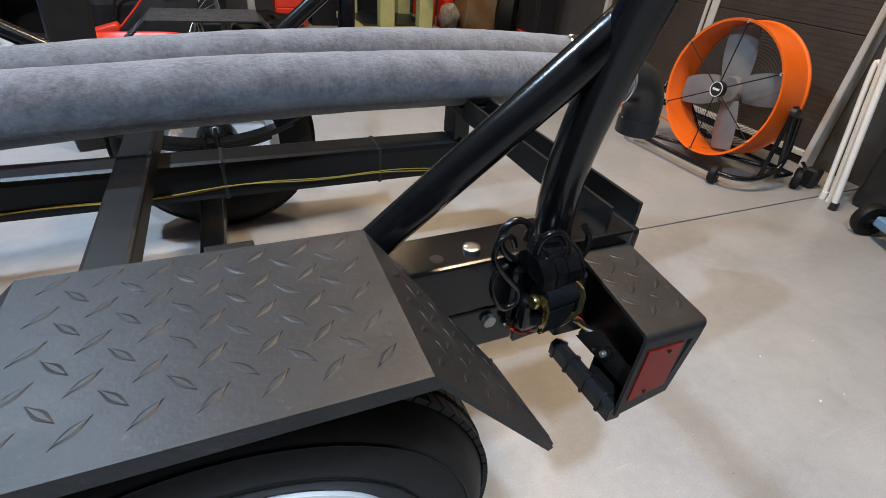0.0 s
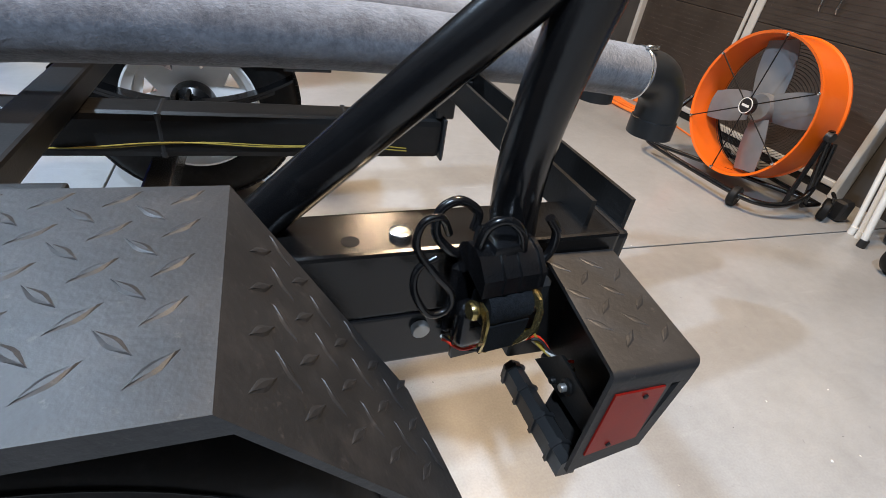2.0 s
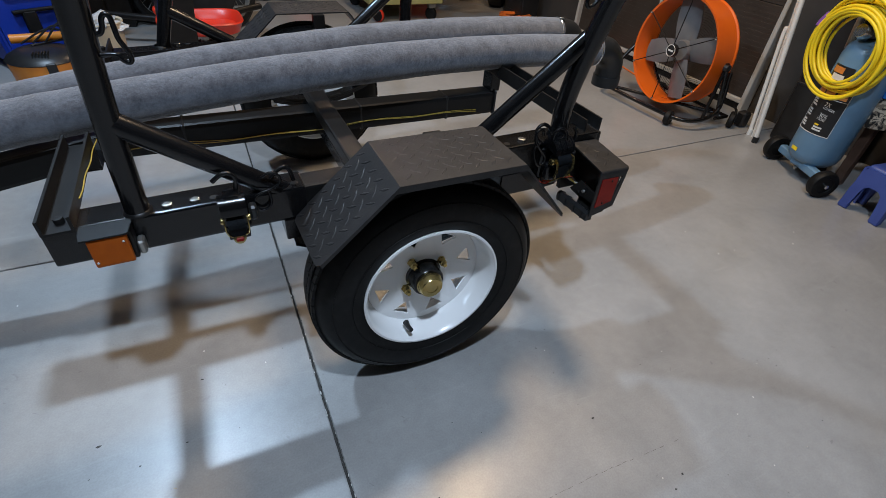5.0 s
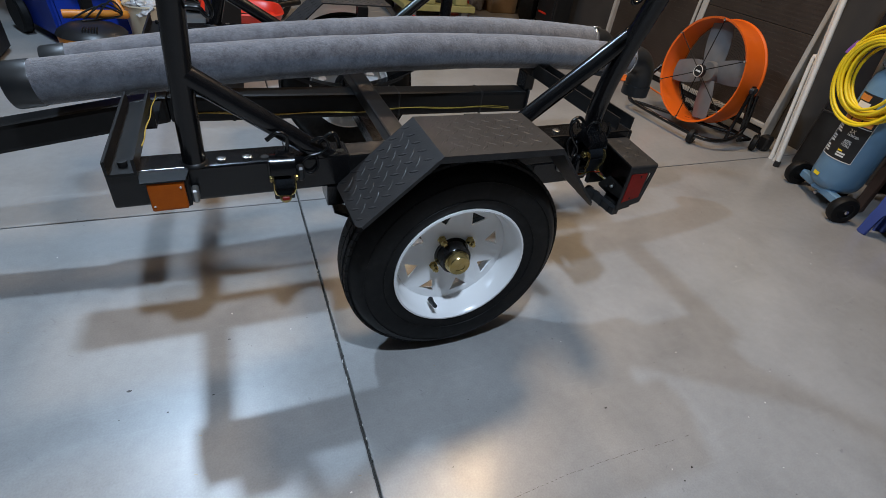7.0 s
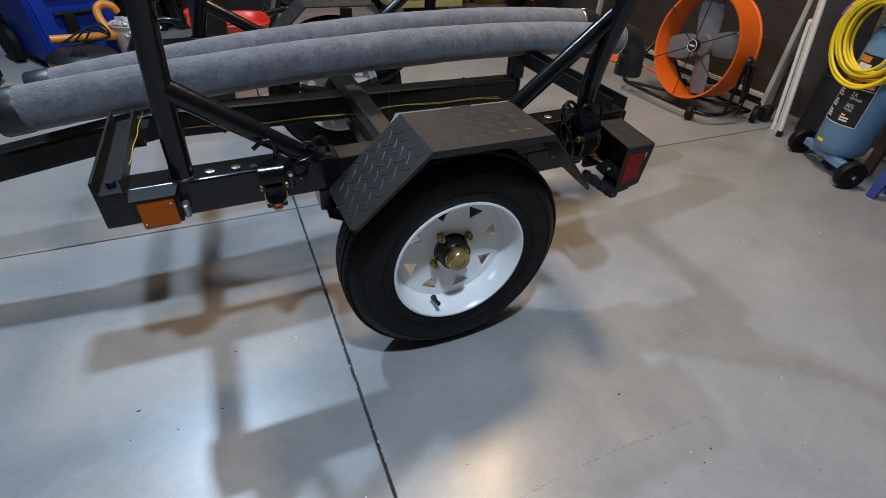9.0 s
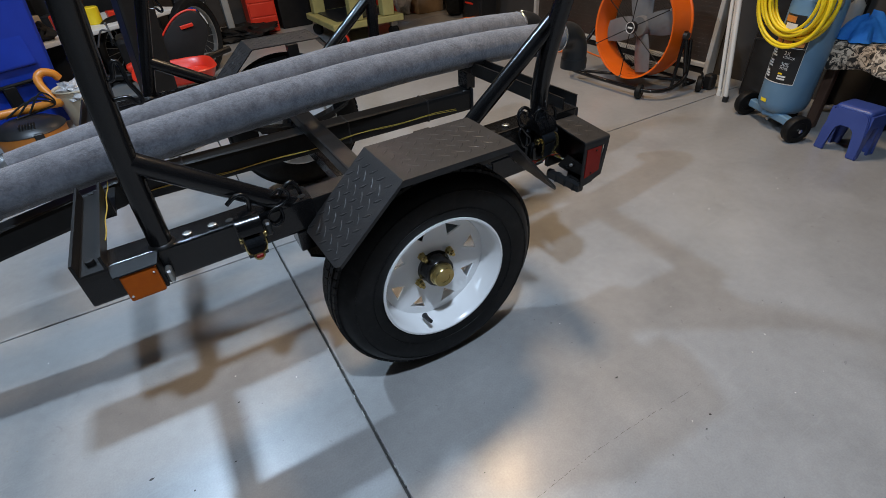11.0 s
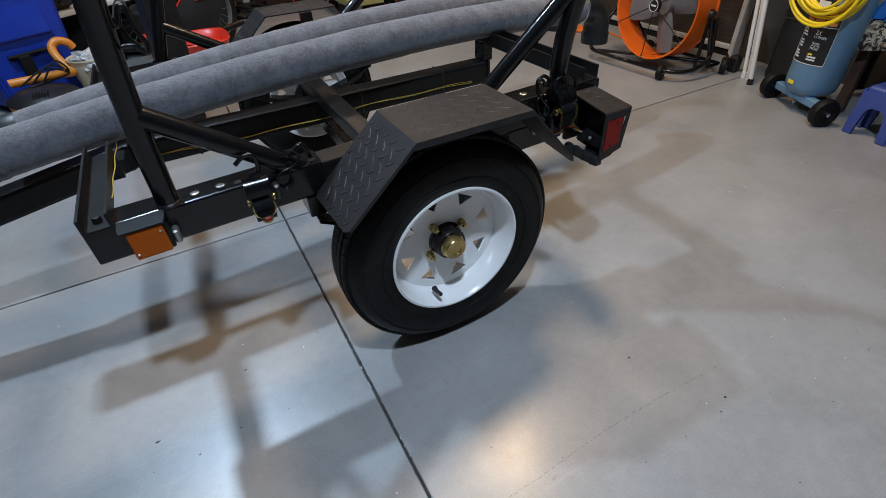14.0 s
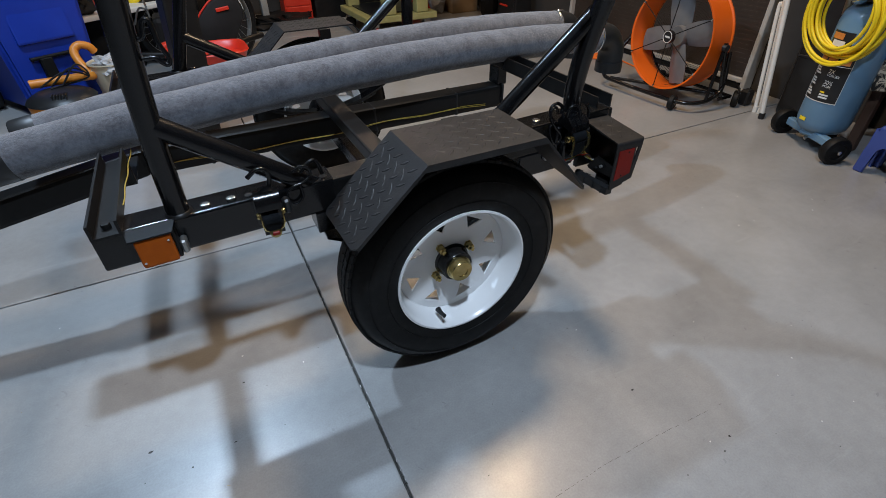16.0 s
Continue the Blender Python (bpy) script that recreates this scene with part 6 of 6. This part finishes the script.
for k, (nm, a, b, lab, cat, m_) in enumerate(items):
    p = TM @ Vector((a, b, 0.406))
    bm = B()
    if "bag" in nm or "pile" in nm:
        blob(bm, p + Vector((0, 0, 0.04)), (0.08, 0.06, 0.055), 3 + k, 0.5)
        sm = True
    elif "can" in nm and "carton" not in nm or "tub" in nm:
        lathe(bm, [(0, 0), (0.045, 0), (0.048, 0.01), (0.050, 0.10), (0.046, 0.105), (0, 0.105)], p, n=24)
        sm = True
    else:
        w = 0.045 + 0.02 * (k % 3)
        box(bm, p.x - w, p.x + w, p.y - w * 0.7, p.y + w * 0.7, p.z, p.z + 0.05 + 0.025 * (k % 3), 0.004, Matrix.Translation(p) @ Matrix.Rotation(0.5 + k, 4, "Z") @ Matrix.Translation(-p))
        sm = False
    solo(nm, bm, m_, lab, cat, smooth=sm)
# near-black fillers whose colour stands in for the shade beneath the table
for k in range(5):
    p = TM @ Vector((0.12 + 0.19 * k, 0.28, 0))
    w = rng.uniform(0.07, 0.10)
    solo("dark_crate", box(B(), p.x - w, p.x + w, p.y - 0.08, p.y + 0.08, 0.0, rng.uniform(0.2, 0.36), 0.01), CLUTTERSHADE, "near-black crate put in for the shade under the work table", "crate", "crates under the work table")

# wheeled recycling bin
rb = thing("recycling_bin", (-1.30, 2.80, 0), "tall blue wheeled recycling bin with its lid shut", "wheeled bin")
RM = Matrix.Translation((-1.30, 2.80, 0)) @ Matrix.Rotation(radians(32), 4, "Z")
bm = B()
lo, hi = [(-0.20, -0.20), (0.20, -0.20), (0.20, 0.22), (-0.20, 0.22)], [(-0.255, -0.26), (0.255, -0.26), (0.255, 0.28), (-0.255, 0.28)]
a = [bm.verts.new(RM @ Vector((x, y, 0.03))) for x, y in lo]
b = [bm.verts.new(RM @ Vector((x, y, 0.86))) for x, y in hi]
bm.faces.new(a[::-1])
bm.faces.new(b)
for i in range(4):
    bm.faces.new((a[i], a[(i + 1) % 4], b[(i + 1) % 4], b[i]))
bmesh.ops.bevel(bm, geom=bm.edges[:], offset=0.025, segments=3, affect="EDGES")
part("body", bm, BINBLUE, rb, "blue ribbed plastic body", True)
part("rim", box(B(), -0.275, 0.275, -0.28, 0.30, 0.82, 0.87, 0.012, RM, 2), BINBLUE, rb)
part("lid", box(B(), -0.27, 0.27, -0.29, 0.29, 0.872, 0.93, 0.025, RM, 3), BINBLUE, rb, "blue domed lid")
part("front_panel", box(B(), -0.14, 0.14, -0.262, -0.225, 0.36, 0.66, 0.012, RM @ Matrix.Rotation(radians(-3), 4, "X"), 2), BINBLUE, rb, "raised front panel")
part("grip_recess", box(B(), -0.08, -0.02, -0.248, -0.215, 0.18, 0.30, 0.006, RM), CLUTTERSHADE, rb)
part("lift_bar", pipe(B(), [RM @ Vector((-0.12, -0.235, 0.30)), RM @ Vector((0.12, -0.235, 0.30))], 0.010, 10), SATIN, rb, "dark metal lift bar", True)
for x in (-0.24, 0.24):
    part("wheel", lathe(B(), [(0, -0.025), (0.09, -0.025), (0.10, -0.015), (0.10, 0.015), (0.09, 0.025), (0, 0.025)], RM @ Vector((x, 0.2, 0.10)), RM.to_3x3() @ Vector((1, 0, 0)), 24), RUBBER, rb, "", True)
shift(rb, 0.09, 0.0)
solo("dark_tote", box(B(), -1.95, -1.50, 2.10, 2.50, 0.0, 0.62, 0.03), CLUTTERSHADE, "large dark storage tote on the floor", "tote")

# shop vacuum with its orange hose
vac = thing("shop_vacuum", (-1.15, 2.22, 0), "orange and black shop vacuum with a corrugated orange hose", "vacuum cleaner")
vc = Vector((-1.15, 2.30, 0))
part("tank", lathe(B(), [(0, 0.0), (0.135, 0.0), (0.145, 0.015), (0.156, 0.145), (0, 0.145)], vc, n=32), VACORANGE, vac, "orange plastic tank", True)
part("lid", lathe(B(), [(0, 0.20), (0.06, 0.198), (0.11, 0.187), (0.150, 0.165), (0.161, 0.150), (0.156, 0.146), (0, 0.146)], vc, n=32), DARKPLASTIC, vac, "black motor lid", True)
for k in range(6):
    part("vent_rib", box(B(), vc.x - 0.02 + 0.012 * k, vc.x - 0.014 + 0.012 * k, vc.y - 0.125, vc.y - 0.075, 0.172, 0.200, 0.002), DARKPLASTIC, vac)
part("latch", box(B(), vc.x + 0.03, vc.x + 0.07, vc.y - 0.166, vc.y - 0.148, 0.10, 0.16, 0.004), DARKPLASTIC, vac)
hp = smooth_path([(-1.27, 2.36, 0.222), (-1.16, 2.38, 0.220), (-1.06, 2.42, 0.215), (-1.005, 2.46, 0.205), (-1.02, 2.50, 0.215), (-1.055, 2.55, 0.275), (-1.06, 2.59, 0.315), (-1.03, 2.61, 0.335), (-0.99, 2.62, 0.320), (-0.975, 2.63, 0.290)], 14)
part("hose", pipe(B(), hp, 0.019, 14, radii=[0.0205 + 0.0010 * (i % 2) for i in range(len(hp))]), VACORANGE, vac, "orange corrugated hose", True)
for k in range(3):
    a = [(-1.23 + 0.05 * k, 2.34, 0.205), (-1.10 + 0.03 * k, 2.35, 0.265 + 0.015 * k), (-1.02, 2.42, 0.21), (-1.18, 2.30, 0.205)]
    part("cable", pipe(B(), smooth_path(a, 8), 0.0045, 6), DARKPLASTIC, vac, "black power cable", True)

shift(vac, 0.07, 0.0)

# pale wooden machine stand on casters
dl = thing("wooden_machine_stand", (1.18, 3.45, 0), "pale yellow painted wooden machine stand on casters", "machine stand")
part("deck", box(B(), 0.86, 1.50, 3.10, 3.82, 0.135, 0.185, 0.006), WOODYELLOW, dl, "pale wooden deck")
part("deck_board", box(B(), 0.93, 1.43, 3.20, 3.74, 0.186, 0.196, 0.003), PVCBLACK, dl)
for x, y in ((1.03, 3.12), (1.32, 3.12), (0.90, 3.68), (1.34, 3.68)):
    part("post", box(B(), x, x + 0.105, y, y + 0.09, 0.1862, 0.95, 0.006), WOODYELLOW, dl, "square wooden post")
part("shelf", box(B(), 0.88, 1.48, 3.11, 3.80, 0.951, 0.99, 0.004), WOODYELLOW, dl)
part("machine_head", box(B(), 1.36, 1.86, 3.00, 3.36, 0.40, 0.62, 0.05, None, 3), DARKPLASTIC, dl, "rounded dark grey machine housing")
for x, y in ((0.95, 3.16), (1.42, 3.16), (0.93, 3.76), (1.42, 3.76)):
    c = part("caster", lathe(B(), [(0, -0.016), (0.045, -0.016), (0.050, -0.008), (0.050, 0.008), (0.045, 0.016), (0, 0.016)], (x, y, 0.050), (0.8, 0.6, 0), 24), RUBBER, dl, "", True)
    part("tyre_ring", lathe(B(), [(0.046, -0.017), (0.051, -0.009), (0.051, 0.009), (0.046, 0.017)], (x, y, 0.050), (0.8, 0.6, 0), 24), REDPLASTIC if x < 1 and y < 3.2 else RUBBER, c, "", True)
    part("fork", box(B(), x - 0.03, x + 0.03, y - 0.03, y + 0.03, 0.095, 0.134, 0.005), SPOKE, dl, "bright caster plate")

shift(dl, 0.06, 0.14)

# stored goods along the back wall
goods = [("black_machine", 0.00, 4.10, 0.24, 0.26, 0.62, DARKPLASTIC, "black upright garage machine with a blue label", "machine"),
         ("grey_upright", 0.30, 4.30, 0.06, 0.10, 1.2, GREYBOARD, "grey metal shelf upright", "shelf upright"),
         ("red_toolbox", 0.62, 4.45, 0.26, 0.22, 0.42, REDPLASTIC, "red metal toolbox on the floor by the wall", "toolbox"),
         ("black_case", 0.94, 4.50, 0.30, 0.24, 0.55, CLUTTERSHADE, "tall black case by the back wall", "case"),
         ("red_fuel_can", 1.80, 4.28, 0.15, 0.22, 0.34, REDPLASTIC, "red fuel can by the back wall", "fuel can"),
         ("red_fuel_can", 2.00, 4.26, 0.10, 0.18, 0.34, REDPLASTIC, "red fuel can by the back wall", "fuel can"),
         ("cardboard_box", 2.24, 4.12, 0.30, 0.30, 0.42, CARDBOARD, "brown cardboard box by the back wall", "box"),
         ("black_cabinet", 2.42, 3.30, 0.24, 0.30, 0.70, DARKPLASTIC, "low black cabinet beside the roll-up door", "cabinet"),
         ("storage_crate", -0.55, 4.4, 0.60, 0.3, 0.9, CLUTTERSHADE, "tall near-black storage crate by the back wall", "crate"),
         ("storage_crate", 1.35, 4.6, 0.50, 0.3, 0.8, CLUTTERSHADE, "tall near-black storage crate by the back wall", "crate"),
         ("storage_crate", -1.5, 3.9, 0.9, 0.4, 1.2, CLUTTERSHADE, "tall near-black storage crate by the back wall", "crate")]
for nm, x, y, w, dd, h, m_, lab, cat in goods:
    if cat in ("fuel can",):

        ob = solo(nm, box(B(), x - w / 2, x + w / 2, y - dd / 2, y + dd / 2, 0.0, h * 0.82, 0.03, None, 3), m_, lab, cat, "fuel cans", smooth=True)
        part("handle", pipe(B(), smooth_path([(x - w * 0.3, y, h * 0.80), (x - w * 0.25, y, h), (x + w * 0.25, y, h), (x + w * 0.3, y, h * 0.80)], 5), 0.014, 8), m_, ob, "", True)
        part("spout", lathe(B(), [(0, 0), (0.02, 0), (0.02, 0.05), (0, 0.05)], (x, y - dd * 0.3, h * 0.82), n=12), HOSEYELLOW, ob, "yellow spout cap", True)
        continue
    y2 = min(y + dd / 2, Y1 - 0.01)
    x2 = min(x + w / 2, DX - 0.08)
    ob = solo(nm, box(B(), x - w / 2, x2, y - dd / 2, y2, 0.0, h, 0.012, None, 2), m_, lab, cat)
    if nm == "black_machine":
        part("label_panel", box(B(), x - 0.09, x + 0.03, y - dd / 2 - 0.004, y - dd / 2, 0.26, 0.40, 0.002), BINBLUE, ob, "blue label panel")
        part("label_panel", box(B(), x + 0.04, x + 0.10, y - dd / 2 - 0.004, y - dd / 2, 0.22, 0.38, 0.002), LABELWHITE, ob, "white label panel")
        for sx in (-0.12, 0.08):
            part("foot", box(B(), x + sx, x + sx + 0.04, y - dd / 2 - 0.06, y - dd / 2, 0.0, 0.05, 0.004), DARKPLASTIC, ob)
    if nm == "red_toolbox":
        for k in range(3):
            part("drawer", box(B(), x - w / 2 + 0.012, x + w / 2 - 0.012, y - dd / 2 - 0.006, y - dd / 2, 0.03 + 0.12 * k, 0.14 + 0.12 * k, 0.003), REDPLASTIC, ob)
    if nm == "black_cabinet":
        part("door", box(B(), x - w / 2 - 0.006, x - w / 2, y - dd / 2 + 0.02, y + dd / 2 - 0.02, 0.06, h - 0.03, 0.003), DARKPLASTIC, ob)
        part("red_strip", box(B(), x - w / 2 - 0.010, x - w / 2 - 0.0062, y - 0.03, y + 0.10, 0.15, 0.165, 0.001), REDPLASTIC, ob)
solo("stuffed_white_bag", blob(B(), (1.98, 4.10, 0.12), (0.09, 0.09, 0.13), 14.0, 0.4), BAGCLEAR, "pale stuffed bag on the floor by the fuel cans", "bag", smooth=True)
solo("crumpled_cloth", blob(B(), (0.42, 4.25, 0.05), (0.24, 0.14, 0.07), 19.0, 0.6, 4), CLUTTERSHADE, "crumpled dark cloth lying on the floor by the back wall", "cloth", smooth=True)
tw = solo("spare_tyre", lathe(B(), [(0.13, -0.07), (0.19, -0.085), (0.235, -0.06), (0.245, 0.0), (0.235, 0.06), (0.19, 0.085), (0.13, 0.07)], (2.36, 3.70, 0.245), (0.80, -0.60, 0), 40, True), RUBBER, "black spare tyre standing by the cabinet", "tyre", smooth=True)
part("rim", lathe(B(), [(0.128, -0.05), (0.135, -0.055), (0.135, 0.055), (0.128, 0.05)], (2.36, 3.70, 0.245), (0.80, -0.60, 0), 32, True), SPOKE, tw, "", True)
# cable lying on the floor close by
solo("floor_hose", pipe(B(), smooth_path([(0.30, -0.92, 0.012), (0.43, -0.86, 0.012), (0.64, -0.87, 0.012), (0.9, -0.95, 0.012), (1.3, -1.15, 0.012)], 8), 0.012, 10), PVCBLACK, "dark hose lying on the concrete floor", "hose", smooth=True)
# specks and crumbs on the concrete
rng = random.Random(3)
bm = B()
spots = [(0.82, 0.05), (-0.52, 0.21), (0.36, -0.52)] + [(rng.uniform(-1.0, 1.6), rng.uniform(-0.7, 0.8)) for _ in range(34)]
for x, y in spots:
    s = rng.uniform(0.0010, 0.0026)
    q = [(x + s * rng.uniform(0.6, 1.4) * math.cos(a), y + s * rng.uniform(0.6, 1.6) * math.sin(a), 0.0004) for a in (0.3, 1.4, 2.6, 3.6, 4.6, 5.6)]
    solid(bm, q, (0, 0, 0.0012))
solo("floor_crumbs", bm, WHITEPIPE, "pale crumbs and chips scattered on the concrete", "debris", kind="stuff")

# hairline crack and dark chips in the concrete
rng = random.Random(12)
bm = B()
x = -0.20
while x < 0.46:
    w = rng.uniform(0.006, 0.022)
    y = -0.461 + 0.006 * math.sin(x * 9) + rng.uniform(-0.0010, 0.0010)
    if rng.random() < 0.85:
        solid(bm, [(x, y - 0.0002, 0.0002), (x + w * 0.5, y - 0.0005, 0.0002), (x + w, y - 0.0002, 0.0002), (x + w, y + 0.0002, 0.0002), (x + w * 0.5, y + 0.0003, 0.0002)], (0, 0, 0.0003))
    x += w + rng.uniform(0.0005, 0.006)
solo("floor_crack", bm, CRACK, "fine broken hairline crack in the concrete", "crack", kind="stuff")
bm = B()
for x, y, s in [(0.41, -0.53, 0.007), (0.37, -0.55, 0.004), (-0.74, 0.02, 0.008), (-0.66, -0.06, 0.005), (-0.53, 0.12, 0.005), (-0.57, -0.04, 0.004), (0.31, -0.34, 0.006)] + [(rng.uniform(-1.1, 1.7), rng.uniform(-0.8, 0.6), rng.uniform(0.0012, 0.003)) for _ in range(46)]:
    a0 = rng.uniform(0, 3)
    solid(bm, [(x + s * (1.0 if k % 3 else 0.5) * rng.uniform(0.5, 1) * math.cos(a0 + a), y + s * 0.5 * rng.uniform(0.5, 1) * math.sin(a0 + a), 0.0002) for k, a in enumerate((0, 1.0, 2.1, 3.1, 4.2, 5.2))], (0, 0, 0.0003))
solo("floor_chips", bm, JOINT, "small dark chips and scuffs on the concrete", "debris", kind="stuff")
# worn lips of the floor joint: pale broken crumbs and dark nicks along both edges
rng = random.Random(21)
for name, mat, count, label in (("joint_crumbs", WHITEPIPE, 46, "pale broken concrete crumbs along the floor joint"), ("joint_nicks", JOINT, 60, "dark nicks in the edges of the floor joint")):
    bm = B()
    for _ in range(count):
        y = rng.uniform(-0.85, 0.72)
        x = JX + rng.choice((-1, 1)) * rng.uniform(0.0024, 0.0040)
        a, b = rng.uniform(0.0006, 0.0016), rng.uniform(0.0015, 0.006)
        solid(bm, [(x - a, y - b * 0.6, 0.0002), (x + a * 0.4, y - b, 0.0002), (x + a, y + b * 0.3, 0.0002), (x, y + b, 0.0002)], (0, 0, 0.0006))
    solo(name, bm, mat, label, "debris", kind="stuff")
# faint smudges, scuffs and drips of ochre paint on the slab
rng = random.Random(31)
for name, mat, count, big, label in (("floor_smudges", SMUDGE, 44, 0.011, "faint grey scuffs and smudges on the concrete"), ("paint_drips", OCHRE, 14, 0.006, "small dried ochre drips on the concrete")):
    bm = B()
    for _ in range(count):
        x, y, a0 = rng.uniform(-1.2, 1.5), rng.uniform(-0.8, 0.45), rng.uniform(0, 3.14)
        w, h = rng.uniform(0.25, 1.0) * big, rng.uniform(0.10, 0.35) * big
        ring = []
        for k in range(11):
            a = 2 * math.pi * k / 11
            u, v = w * rng.uniform(0.45, 1) * math.cos(a), h * rng.uniform(0.3, 1) * math.sin(a)
            ring.append((x + u * math.cos(a0) - v * math.sin(a0), y + u * math.sin(a0) + v * math.cos(a0), 0.0002))
        solid(bm, ring, (0, 0, 0.0002))
    solo(name, bm, mat, label, "marks", kind="stuff")
